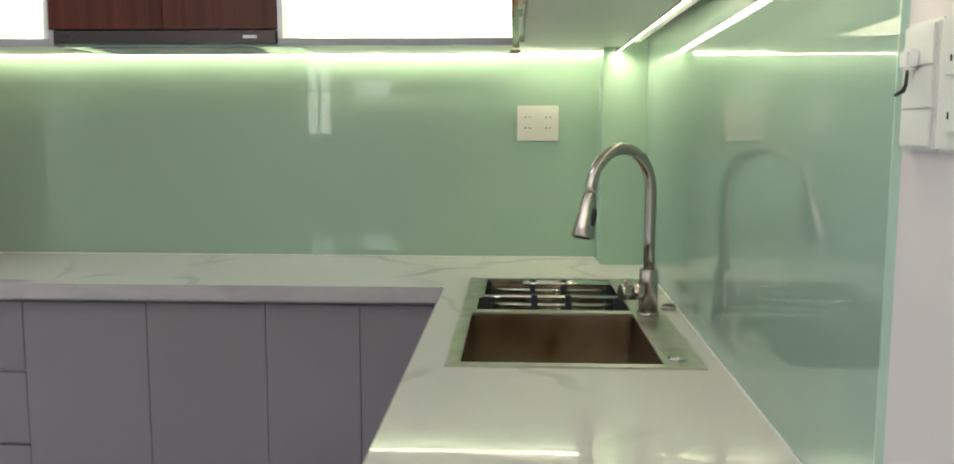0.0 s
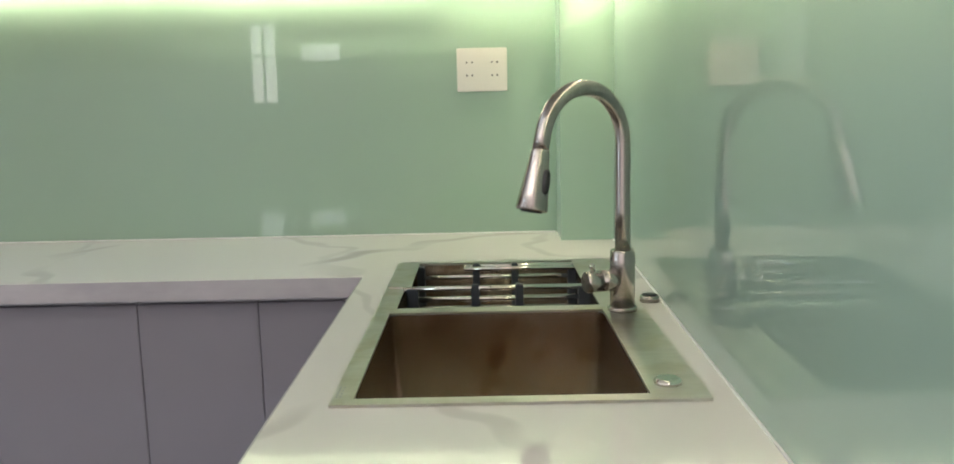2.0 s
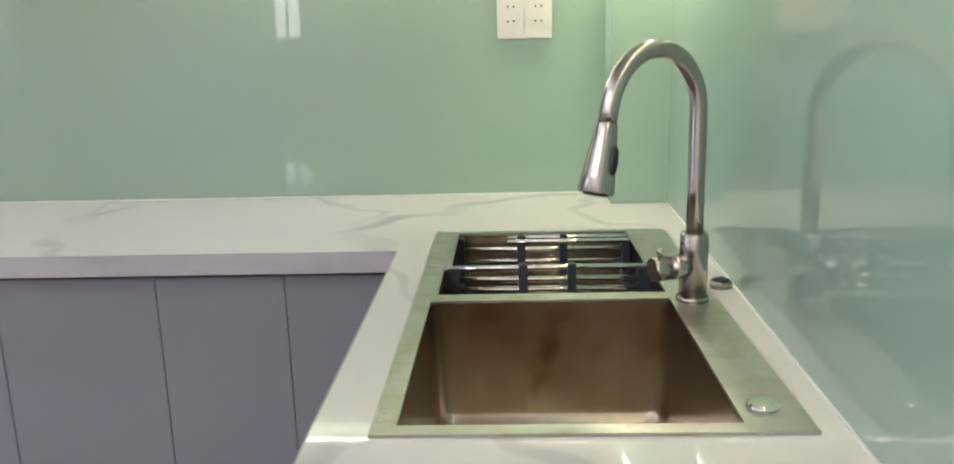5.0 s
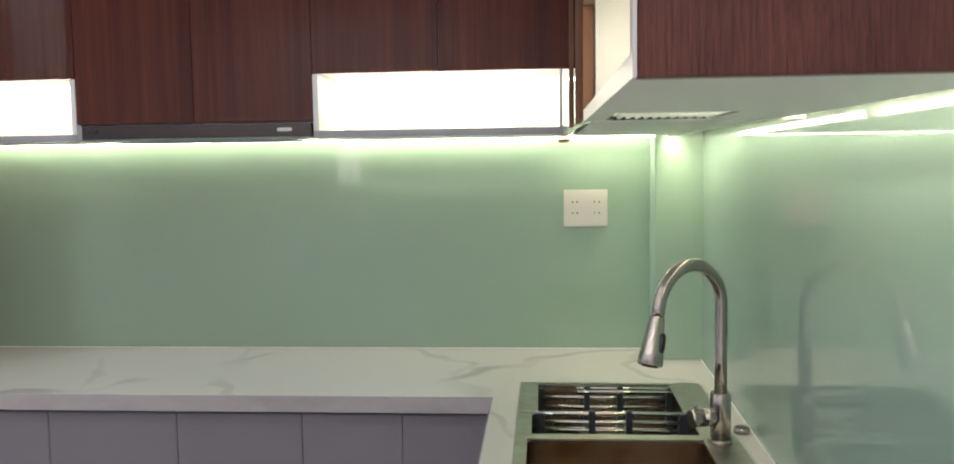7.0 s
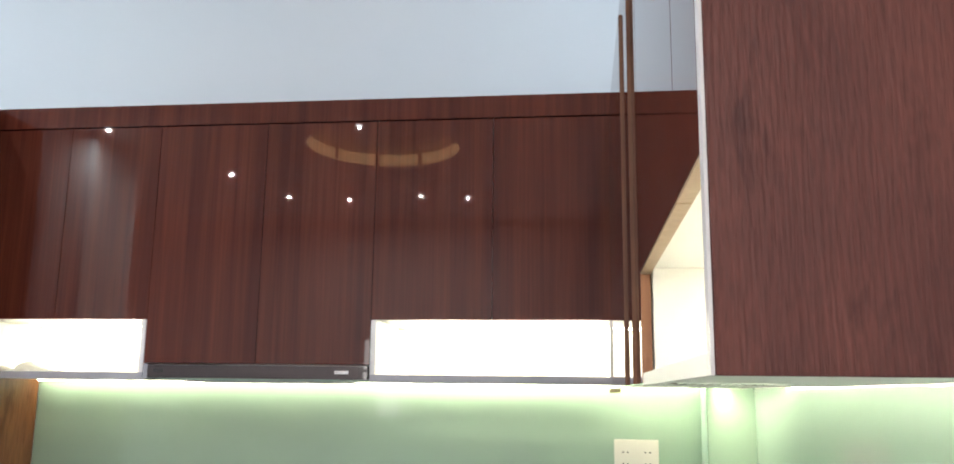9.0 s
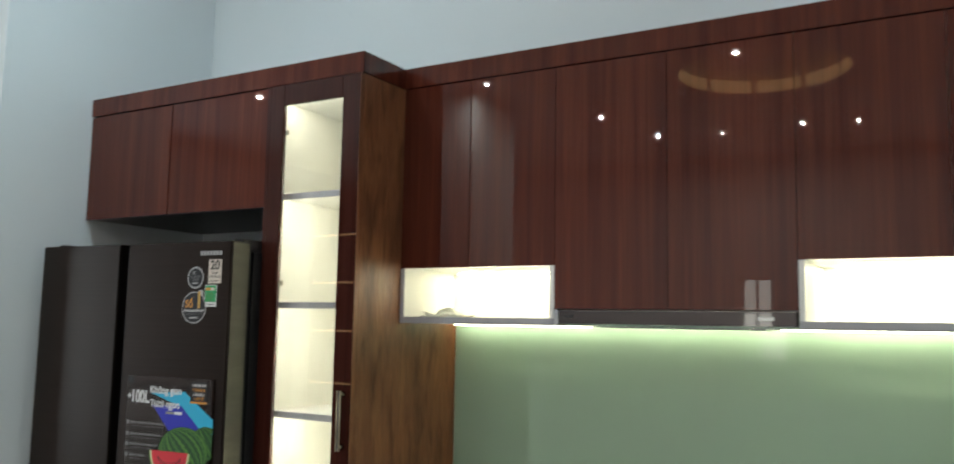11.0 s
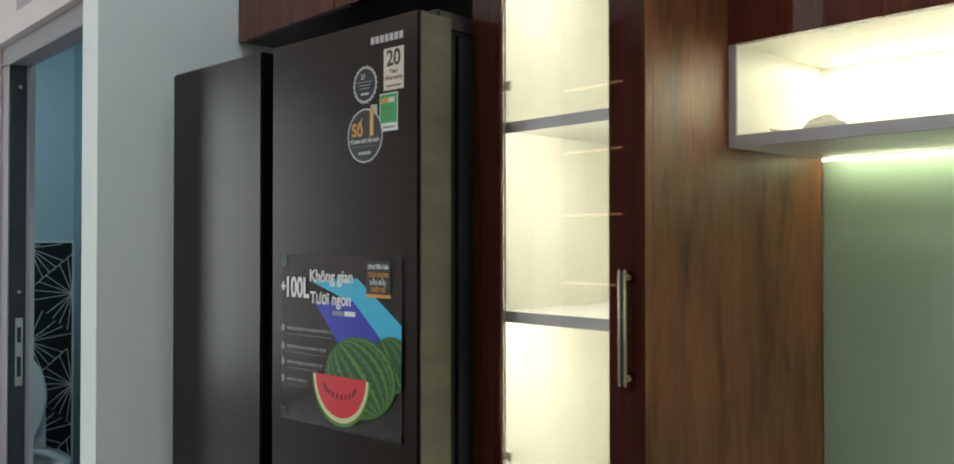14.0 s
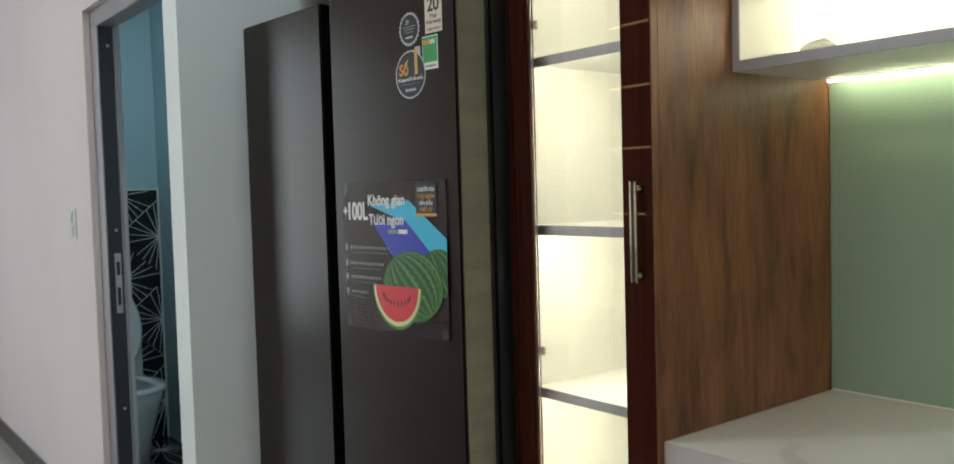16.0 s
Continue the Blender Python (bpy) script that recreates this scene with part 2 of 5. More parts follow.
def translucent(name, colour):
    mat = bpy.data.materials.new(name)
    mat.use_nodes = True
    nt = mat.node_tree
    d, tr, mx = nt.nodes.new("ShaderNodeBsdfDiffuse"), nt.nodes.new("ShaderNodeBsdfTranslucent"), nt.nodes.new("ShaderNodeMixShader")
    d.inputs[0].default_value = tr.inputs[0].default_value = (*colour, 1)
    mx.inputs[0].default_value = 0.55
    nt.links.new(d.outputs[0], mx.inputs[1])
    nt.links.new(tr.outputs[0], mx.inputs[2])
    nt.links.new(mx.outputs[0], nt.nodes["Material Output"].inputs[0])
    return mat


M_BAG = translucent("crumpled_white_plastic", (0.97, 0.97, 0.94))
M_TRAY = translucent("pale_tray_plastic", (0.86, 0.90, 0.86))
M_LED = glow("led_strip_glow", LED, 12.0)
M_DOWN = glow("downlight_glow", (0.95, 0.98, 1.0), 25.0)
M_COVE = glow("warm_ring_glow", (1.0, 0.60, 0.26), 2.2)
M_COPPER = glow("copper_strip_glow", (1.0, 0.54, 0.21), 2.8)
M_BRASS = material("dark_gold_metal", (0.46, 0.39, 0.27), 0.16, 1.0)
M_SCREW = material("brass_screw", (0.45, 0.36, 0.2), 0.3, 1.0)


def marble():
    mat = bpy.data.materials.new("white_marble")
    mat.use_nodes = True
    nt = mat.node_tree
    b = nt.nodes["Principled BSDF"]
    b.inputs["Roughness"].default_value = 0.035
    co = nt.nodes.new("ShaderNodeTexCoord")
    veins = []
    for turn, scale, bend, edge in ((42, 0.42, 8.0, 0.974), (-24, 0.61, 7.0, 0.985)):
        mp = nt.nodes.new("ShaderNodeMapping")
        mp.inputs["Rotation"].default_value = (0, 0, radians(turn))
        nt.links.new(co.outputs["Object"], mp.inputs[0])
        wv = nt.nodes.new("ShaderNodeTexWave")
        wv.inputs["Scale"].default_value, wv.inputs["Distortion"].default_value = scale, bend
        wv.inputs["Detail"].default_value, wv.inputs["Detail Scale"].default_value, wv.inputs["Detail Roughness"].default_value = 4, 1.1, 0.62
        nt.links.new(mp.outputs[0], wv.inputs["Vector"])
        mr = nt.nodes.new("ShaderNodeMapRange")
        mr.interpolation_type = "SMOOTHSTEP"
        mr.inputs[1].default_value, mr.inputs[2].default_value = edge, 1.0
        nt.links.new(wv.outputs["Fac"], mr.inputs[0])
        veins.append(mr.outputs[0])
    patch = nt.nodes.new("ShaderNodeTexNoise")
    patch.inputs["Scale"].default_value = 2.3
    nt.links.new(co.outputs["Object"], patch.inputs["Vector"])
    pr = nt.nodes.new("ShaderNodeMapRange")
    pr.inputs[1].default_value, pr.inputs[2].default_value = 0.42, 0.60
    nt.links.new(patch.outputs[0], pr.inputs[0])
    add = nt.nodes.new("ShaderNodeMath")
    add.operation = "MAXIMUM"
    nt.links.new(veins[0], add.inputs[0])
    half = nt.nodes.new("ShaderNodeMath")
    half.operation = "MULTIPLY"
    half.inputs[1].default_value = 0.5
    nt.links.new(veins[1], half.inputs[0])
    nt.links.new(half.outputs[0], add.inputs[1])
    mul = nt.nodes.new("ShaderNodeMath")
    mul.operation = "MULTIPLY"
    nt.links.new(add.outputs[0], mul.inputs[0])
    nt.links.new(pr.outputs[0], mul.inputs[1])
    mx = nt.nodes.new("ShaderNodeMix")
    mx.data_type = "RGBA"
    mx.inputs[6].default_value, mx.inputs[7].default_value = (0.760, 0.718, 0.672, 1), (0.52, 0.485, 0.455, 1)
    nt.links.new(mul.outputs[0], mx.inputs[0])
    nt.links.new(mx.outputs[2], b.inputs["Base Color"])
    return mat


M_MARBLE = marble()


def clear_glass():
    mat = bpy.data.materials.new("clear_glass")
    mat.use_nodes = True
    b = mat.node_tree.nodes["Principled BSDF"]
    b.inputs["Transmission Weight"].default_value, b.inputs["Roughness"].default_value = 1.0, 0.0
    b.inputs["IOR"].default_value = 1.45
    return mat


M_GLASS = clear_glass()


def flat(name, colour, rough=0.35):
    return material(name, colour, rough)


# ---------- builders ----------
def box(bm, x0, x1, y0, y1, z0, z1):
    return prism(bm, [(x0, y0), (x1, y0), (x1, y1), (x0, y1)], z0, z1)


def prism(bm, ring, z0, z1):
    """An upright prism over a ring of (x, y), anticlockwise from above."""
    lo = [bm.verts.new((x, y, z0)) for x, y in ring]
    hi = [bm.verts.new((x, y, z1)) for x, y in ring]
    bm.faces.new(lo[::-1])
    bm.faces.new(hi)
    for i in range(len(ring)):
        j = (i + 1) % len(ring)
        bm.faces.new((lo[i], lo[j], hi[j], hi[i]))
    return bm


def plate(bm, ring, y0, y1):
    """A plate over a ring of (x, z), from y0 (front) to y1."""
    a = [bm.verts.new((x, y0, z)) for x, z in ring]
    b = [bm.verts.new((x, y1, z)) for x, z in ring]
    bm.faces.new(a)
    bm.faces.new(b[::-1])
    for i in range(len(ring)):
        j = (i + 1) % len(ring)
        bm.faces.new((a[j], a[i], b[i], b[j]))
    bmesh.ops.recalc_face_normals(bm, faces=bm.faces[:])
    return bm


def tube(bm, pts, radii, n=16, caps=True):
    """A round tube through points, with a radius at each."""
    pts = [Vector(p) for p in pts]
    if not isinstance(radii, (list, tuple)):
        radii = [radii] * len(pts)
    rings, side = [], None
    for i, p in enumerate(pts):
        way = (pts[min(i + 1, len(pts) - 1)] - pts[max(i - 1, 0)]).normalized()
        if side is None:
            side = way.orthogonal().normalized()
        side = (side - way * side.dot(way)).normalized()
        up = way.cross(side)
        rings.append([bm.verts.new(p + radii[i] * (math.cos(a) * side + math.sin(a) * up)) for a in (2 * math.pi * k / n for k in range(n))])
    for a, b in zip(rings, rings[1:]):
        for k in range(n):
            f = bm.faces.new((a[k], a[(k + 1) % n], b[(k + 1) % n], b[k]))
            f.smooth = True
    if caps:
        bm.faces.new(rings[0][::-1])
        bm.faces.new(rings[-1])
    return bm


def disc(bm, c, r, h, n=24, axis="z"):
    c = Vector(c)
    d = {"x": Vector((h, 0, 0)), "y": Vector((0, h, 0)), "z": Vector((0, 0, h))}[axis]
    return tube(bm, [c, c + d], r, n)


def B(*args):
    bm = bmesh.new()
    return box(bm, *args) if args else bm


def base_of(ob):
    m = Vector((0, 0, 0))
    while ob is not None:
        m += ob.location
        ob = ob.parent
    return m


def part(name, bm, mat, parent=None, label="", bevel=0.0, local=False, segments=2, smooth=False):
    """Links a bmesh, drawn in the room's axes, as one mesh under a thing or part."""
    if bevel:
        bmesh.ops.bevel(bm, geom=bm.edges[:], offset=bevel, segments=segments, affect="EDGES", clamp_overlap=True)
    if parent is not None and not local:
        bmesh.ops.translate(bm, verts=bm.verts[:], vec=-base_of(parent))
    if smooth:
        for f in bm.faces:
            f.smooth = True
    me = bpy.data.meshes.new(name)
    bm.to_mesh(me)
    bm.free()
    me.materials.append(mat)
    ob = new(name, me)
    ob.parent = parent
    if label:
        ob["label"] = label
    return ob


def thing(name, at, label, category, group="", turn=0.0):
    ob = new(name)
    ob.empty_display_size = 0.05
    ob.matrix_basis = pose(*at, 0, 0, turn)
    return tagged(ob, label, category, group)


def structure(name, bm, mat, label, category):
    return tagged(part(name, bm, mat), label, category, kind="structure")


def text(name, words, x, z, size, mat, parent, y, align="LEFT", bold=0.0, sx=1.0):
    cu = bpy.data.curves.new(name, "FONT")
    cu.body, cu.size, cu.align_x, cu.extrude, cu.offset = words, size, align, 0.0002, bold
    cu.materials.append(mat)
    ob = new(name, cu)
    ob.parent = parent
    ob.matrix_basis = pose(x, y, z, 90, 0, 0) @ Matrix.Diagonal((sx, 1, 1, 1))
    return ob


# ---------- the room ----------
YB, YD, XR = 3.752, 2.765, -2.63  # back wall, bathroom-door wall, return wall


def right_x(y):
    """The right-hand wall's glass face; it runs slightly out of square."""
    return 1.160 + (y - 1.88) * 0.0207


structure("floor", B(-6.6, 1.6, -3.6, 3.9, -0.1, 0.0), M_FLOOR, "pale grey polished tile floor of the open room", "floor")
RX, RY, RR, RH = -0.85, -0.50, 0.60, 0.13  # round cove recessed in the ceiling
bm = bmesh.new()
hole = [bm.verts.new((RX + RR * math.cos(2 * math.pi * k / 64), RY + RR * math.sin(2 * math.pi * k / 64), CEIL)) for k in range(64)]
rim = [bm.verts.new((x, y, CEIL)) for x, y in ((-6.6, -3.6), (1.6, -3.6), (1.6, 3.9), (-6.6, 3.9))]
loops = [bm.edges.new((q[i], q[(i + 1) % len(q)])) for q in (hole, rim) for i in range(len(q))]
bmesh.ops.triangle_fill(bm, use_beauty=True, edges=loops)
bmesh.ops.recalc_face_normals(bm, faces=bm.faces[:])
up = [bm.verts.new((v.co.x, v.co.y, CEIL + RH)) for v in hole]
for i in range(64):
    j = (i + 1) % 64
    bm.faces.new((hole[i], hole[j], up[j], up[i]))
bm.faces.new(up)
top = [bm.verts.new((x, y, CEIL + 0.2)) for x, y in ((-6.6, -3.6), (1.6, -3.6), (1.6, 3.9), (-6.6, 3.9))]
bm.faces.new(top)
for i in range(4):
    j = (i + 1) % 4
    bm.faces.new((rim[i], rim[j], top[j], top[i]))
structure("ceiling", bm, M_CEIL, "white painted ceiling with a round lit cove", "ceiling")
structure("wall_back", B(-2.73, 1.4, YB, YB + 0.14, 0, CEIL), M_WALL, "cool white painted wall above the kitchen cabinets", "wall")
structure("wall_return", B(XR - 0.110, XR, YD, YB - 0.002, 0, CEIL), M_WALL, "cool grey white wall beside the fridge", "wall")
DX0, DX1, DZ, TX0, TX1, TZ0, TZ1 = -3.60, -2.742, 2.015, -3.34, -2.93, 2.085, 2.275
bm = B()
y0, y1 = YD, YD + 0.13
box(bm, -6.6, DX0, y0, y1, 0, CEIL)
box(bm, DX0, DX1, y0, y1, DZ, TZ0)
box(bm, DX0, TX0, y0, y1, TZ0, TZ1)
box(bm, TX1, DX1, y0, y1, TZ0, TZ1)
box(bm, DX0, DX1, y0, y1, TZ1, CEIL)
structure("wall_door_side", bm, M_WALLW, "warm white painted wall with a bathroom doorway and vent opening", "wall")
bm = B()
prism(bm, [(right_x(-3.6) + 0.008, -3.6), (1.6, -3.6), (1.6, 3.9), (right_x(3.9) + 0.008, 3.9)], 0, CEIL)
structure("wall_right", bm, M_WALLW, "plain white painted wall behind the sink run", "wall")
# The opening is made up to hold the bluish side fill.
bm = B(-6.75, -6.6, 0.75, 2.9, 0, CEIL)
box(bm, -6.75, -6.6, -3.6, -0.27, 0, CEIL)
box(bm, -6.75, -6.6, -0.27, 0.75, 2.65, CEIL)
structure("wall_left", bm, M_WALLW, "white end wall with an unseen opening added for the side fill", "wall")
bm = B()
box(bm, -6.6, -1.75, -3.65, -3.5, 0, CEIL)
box(bm, -1.75, -1.42, -3.65, -3.5, 0, 1.2)
box(bm, -1.75, -1.42, -3.65, -3.5, 2.1, CEIL)
box(bm, -1.42, -1.18, -3.65, -3.5, 0, CEIL)
box(bm, -1.18, -0.71, -3.65, -3.5, 0, 1.65)
box(bm, -1.18, -0.71, -3.65, -3.5, 1.88, CEIL)
box(bm, -0.71, 1.4, -3.65, -3.5, 0, CEIL)
structure("wall_rear", bm, M_WALLW, "white wall with two small windows to daylight", "wall")
for nm, x0, x1, z0, z1, bars in (("window_1", -1.75, -1.42, 1.2, 2.1, ((-1.60, -1.575, 1.225, 1.720), (-1.60, -1.575, 1.751, 2.075), (-1.725, -1.445, 1.721, 1.750))), ("window_2", -1.18, -0.71, 1.65, 1.88, ((-1.095, -1.07, 1.675, 1.855),))):
    w = tagged(new(nm), "small white-framed window high in the far wall", "window", kind="structure")
    w.matrix_basis = pose((x0 + x1) / 2, -3.58, z0)
    bm = B()
    box(bm, x0, x0 + 0.024, -3.60, -3.55, z0, z1)
    box(bm, x1 - 0.024, x1, -3.60, -3.55, z0, z1)
    box(bm, x0 + 0.024, x1 - 0.024, -3.60, -3.55, z0, z0 + 0.024)
    box(bm, x0 + 0.024, x1 - 0.024, -3.60, -3.55, z1 - 0.024, z1)
    part("window_frame", bm, M_WHITE, w)
    for b in bars:
        part("glazing_bar", B(b[0], b[1], -3.59, -3.56, b[2], b[3]), M_WHITE, w)
structure("baseboard", B(-6.6, DX0 - 0.02, YD - 0.012, YD - 0.0005, 0, 0.10), M_STONE, "black speckled stone skirting", "baseboard")
rl = thing("cove_light", (RX, RY, CEIL + 0.05), "warm strip light in segments round the ceiling cove", "ceiling light")
for n in range(10):
    bm = bmesh.new()
    rows = []
    for k in range(7):
        a = 2 * math.pi * (n + 0.06 + 0.88 * k / 6) / 10
        rows.append([bm.verts.new((RX + r * math.cos(a), RY + r * math.sin(a), z)) for r, z in ((RR - 0.012, CEIL + 0.012), (RR - 0.012, CEIL + 0.105), (RR - 0.002, CEIL + 0.105), (RR - 0.002, CEIL + 0.012))])
    for p, q in zip(rows, rows[1:]):
        for i in range(4):
            bm.faces.new((p[i], p[(i + 1) % 4], q[(i + 1) % 4], q[i]))
    bm.faces.new(rows[0])
    bm.faces.new(rows[-1][::-1])
    bmesh.ops.recalc_face_normals(bm, faces=bm.faces[:])
    part("glow_segment", bm, M_COVE, rl)
structure("pillar", B(-3.29, -2.95, -0.63, 0.05, 0, CEIL), M_WALL, "white painted square pillar standing in the room", "pillar")
ds = thing("display_stand", (-2.82, 1.30, 0), "slim dark display stand with warm-lit narrow shelves", "shelf")
for x in (-3.008, -2.650):
    part("post", B(x, x + 0.018, 1.20, 1.36, 0, 2.35), M_DARKWOOD, ds, bevel=0.002)
part("back", B(-2.989, -2.651, 1.20, 1.212, 0, 2.35), M_DARKWOOD, ds)
for z in (1.185, 1.485, 1.765, 2.045):
    sh = part("shelf", B(-2.989, -2.651, 1.213, 1.352, z, z + 0.014), M_DARKWOOD, ds)
    part("lit_edge", B(-2.989, -2.651, 1.3525, 1.358, z + 0.002, z + 0.012), M_COPPER, sh, "copper strip of light along the shelf edge")
# The last two are added wall fills, drawn as downlights like the rest.
for lx, ly in DOWNLIGHTS + WALL_FILL:
    t = thing("ceiling_spot_some_added", (lx, ly, CEIL - 0.012), "small round white ceiling light, switched on; some stand for bulbs, two are added", "downlight", "ceiling downlights")
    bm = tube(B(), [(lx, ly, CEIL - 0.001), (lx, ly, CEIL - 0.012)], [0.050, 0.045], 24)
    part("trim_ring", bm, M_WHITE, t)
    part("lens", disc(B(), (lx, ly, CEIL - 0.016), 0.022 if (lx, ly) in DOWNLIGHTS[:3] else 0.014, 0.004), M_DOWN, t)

# ---------- splashback glass ----------
t = thing("back_splashback", (0, YB, 0.84), "pale green back-painted glass splashback above the marble worktop", "splashback")
part("glass_panel", B(-1.243, 1.062, 3.742, YB, 0.8402, 1.60), M_GREEN, t, bevel=0.0015)
part("sealant_bead", B(-1.242, 1.050, 3.7385, 3.7418, 0.8402, 0.8432), M_WHITE, t, "thin white sealant bead")
t = thing("column_splashback", (1.06, 3.6, 0.84), "pale green glass cladding of the corner pillar", "splashback")
CY = 3.585
part("front_panel", B(1.052, right_x(CY) + 0.002, CY, CY + 0.008, 0.8402, 1.60), M_GREEN, t, bevel=0.001)
part("side_panel", B(1.054, 1.062, CY + 0.009, 3.7415, 0.8402, 1.60), M_GREENEDGE, t, bevel=0.001)
structure("corner_pillar", B(1.063, 1.18, CY + 0.009, YB - 0.002, 0.0, CEIL), M_WALL, "boxed corner pillar between the two runs", "pillar")
t = thing("side_splashback", (right_x(2.6), 2.6, 0.84), "pale green back-painted glass splashback beside the sink", "splashback")
GY = 1.640
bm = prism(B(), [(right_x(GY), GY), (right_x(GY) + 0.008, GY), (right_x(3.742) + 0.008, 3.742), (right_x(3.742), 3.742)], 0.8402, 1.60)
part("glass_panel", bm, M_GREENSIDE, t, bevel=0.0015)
bm = prism(B(), [(right_x(GY) - 0.001, GY - 0.004), (right_x(GY) + 0.008, GY - 0.004), (right_x(GY) + 0.008, GY - 0.0005), (right_x(GY) - 0.001, GY - 0.0005)], 0.841, 1.55)
part("polished_edge", bm, M_GREENEDGE, t, "bluish green polished glass edge")

bm = prism(B(), [(right_x(GY) - 0.0035, GY), (right_x(GY) - 0.0003, GY), (right_x(3.58) - 0.0003, 3.58), (right_x(3.58) - 0.0035, 3.58)], 0.8402, 0.8430)
part("sealant_bead", bm, M_WHITE, t, "thin white sealant bead")

# ---------- worktop ----------
CF, CI, CT, CB = 3.150, 0.570, 0.840, 0.795
SX0, SX1, SY0, SY1 = 0.638, 1.132, 2.323, 3.288
hx0, hx1, hy0, hy1 = SX0 + 0.012, SX1 - 0.012, SY0 + 0.012, SY1 - 0.012
YE = 3.748
bm = prism(B(), [(-1.242, CF), (CI, CF), (CI, hy1), (CI, YE), (-1.242, YE)], CB, CT)
for ya, yb, xa, xb in ((1.57, hy0, CI, None), (hy0, CF, CI, hx0), (CF, hy1, CI, hx0), (hy0, hy1, hx1, None), (hy1, YE, CI, None)):
    ra, rb = (xb, xb) if xb else (right_x(ya) + 0.005, right_x(yb) + 0.005)
    ring = [(xa, ya), (ra, ya), (rb, yb), (xa, yb)]
    if ya == 1.57:
        ring = [(xa, ya), (ra, ya), (rb, yb), (hx1, yb), (hx0, yb), (xa, yb)]
    if ya == hy1:
        ring = [(xa, ya), (hx0, ya), (hx1, ya), (ra, ya), (rb, yb), (xa, yb)]
    prism(bm, ring, CB, CT)
bmesh.ops.remove_doubles(bm, verts=bm.verts[:], dist=0.0001)
worktop = tagged(part("worktop", bm, M_MARBLE), "white marble-look L-shaped worktop with faint grey veins", "worktop")
# Same marble slab; shade on its front face is put into a greyer colour.
M_LIP = material("shaded_marble_edge", (0.44, 0.412, 0.415), 0.12, grain=((4, 4, 9), (0.36, 0.335, 0.345), 0.45, 0.72))
part("front_edge", B(-1.242, CI - 0.0035, CF - 0.003, CF - 0.0002, CB, CT - 0.0006), M_LIP, worktop, "veined polished front edge, its shade put into a greyer colour")
part("front_edge", B(CI - 0.003, CI - 0.0002, 1.57, CF - 0.0035, CB, CT - 0.0006), M_LIP, worktop, "veined polished front edge, its shade put into a greyer colour")

# ---------- base cabinets ----------
def base_unit(x0, x1, drawers, label):
    t = thing("base_cabinet", ((x0 + x1) / 2, 3.24, 0), label, "cabinet", "base cabinets")
    part("body", B(x0 + 0.001, x1 - 0.001, 3.232, 3.738, 0.10, CB - 0.002), M_WHITE, t)
    part("toe_kick", B(x0 + 0.001, x1 - 0.001, 3.27, 3.285, 0, 0.099), M_BLACK, t)
    g = 0.0007
    if drawers:
        for z0, z1 in ((0.104, 0.324), (0.332, 0.553), (0.564, 0.772)):
            part("drawer_front", B(x0 + g, x1 - g, 3.208, 3.228, z0, z1), M_LACQ, t, bevel=0.0015)
    else:
        part("door", B(x0 + g, x1 - g, 3.208, 3.228, 0.104, 0.772), M_LACQ, t, bevel=0.0015)
    part("finger_rail", B(x0 + 0.001, x1 - 0.001, 3.216, 3.231, 0.774, CB - 0.002), M_GREYEDGE, t)


base_unit(-1.242, -0.704, True, "grey lacquered base cabinet with three handleless drawers")
for a, b in ((-0.704, -0.326), (-0.326, 0.033), (0.033, 0.315), (0.315, 0.618)):
    base_unit(a, b, False, "grey lacquered handleless base cabinet under the worktop")
for a, b in ((1.58, 2.10), (2.10, 2.66), (2.66, 3.20)):
    t = thing("base_cabinet", (0.64, (a + b) / 2, 0), "grey lacquered handleless base cabinet under the sink run", "cabinet", "base cabinets")
    # low sides keep clear of the bowls
    part("body", B(0.650, 1.14, a + 0.001, b - 0.001, 0.10, 0.585), M_WHITE, t)
    part("toe_kick", B(0.70, 0.715, a + 0.001, b - 0.001, 0, 0.099), M_BLACK, t)
    part("door", B(0.624, 0.644, a + 0.002, b - 0.002, 0.104, 0.772), M_LACQ, t, bevel=0.0015)
    part("finger_rail", B(0.632, 0.646, a + 0.001, b - 0.001, 0.774, CB - 0.002), M_GREYEDGE, t)
structure("trim", B(0.60, 1.15, 1.571, 1.579, 0.0, CB - 0.002), M_LACQ, "grey end panel of the sink run", "end panel")

# ---------- sink ----------
sink = thing("kitchen_sink", (0.88, 2.80, 0.84), "brushed steel double-bowl kitchen sink set in the marble worktop", "sink")
bowls = ((0.667, 1.056, 2.346, 2.797), (0.676, 1.056, 2.832, 3.268))
bm = B()
z0, z1 = 0.8405, 0.8445
box(bm, SX0, bowls[0][0], SY0, SY1, z0, z1)
box(bm, 1.056, SX1, SY0, SY1, z0, z1)
box(bm, bowls[0][0], 1.056, SY0, 2.346, z0, z1)
box(bm, bowls[0][0], 1.056, 2.797, 2.832, z0, z1)
box(bm, bowls[0][0], 1.056, 3.268, SY1, z0, z1)
box(bm, bowls[0][0], 0.676, 2.832, 3.268, z0, z1)
part("rim", bm, M_STEEL, sink)


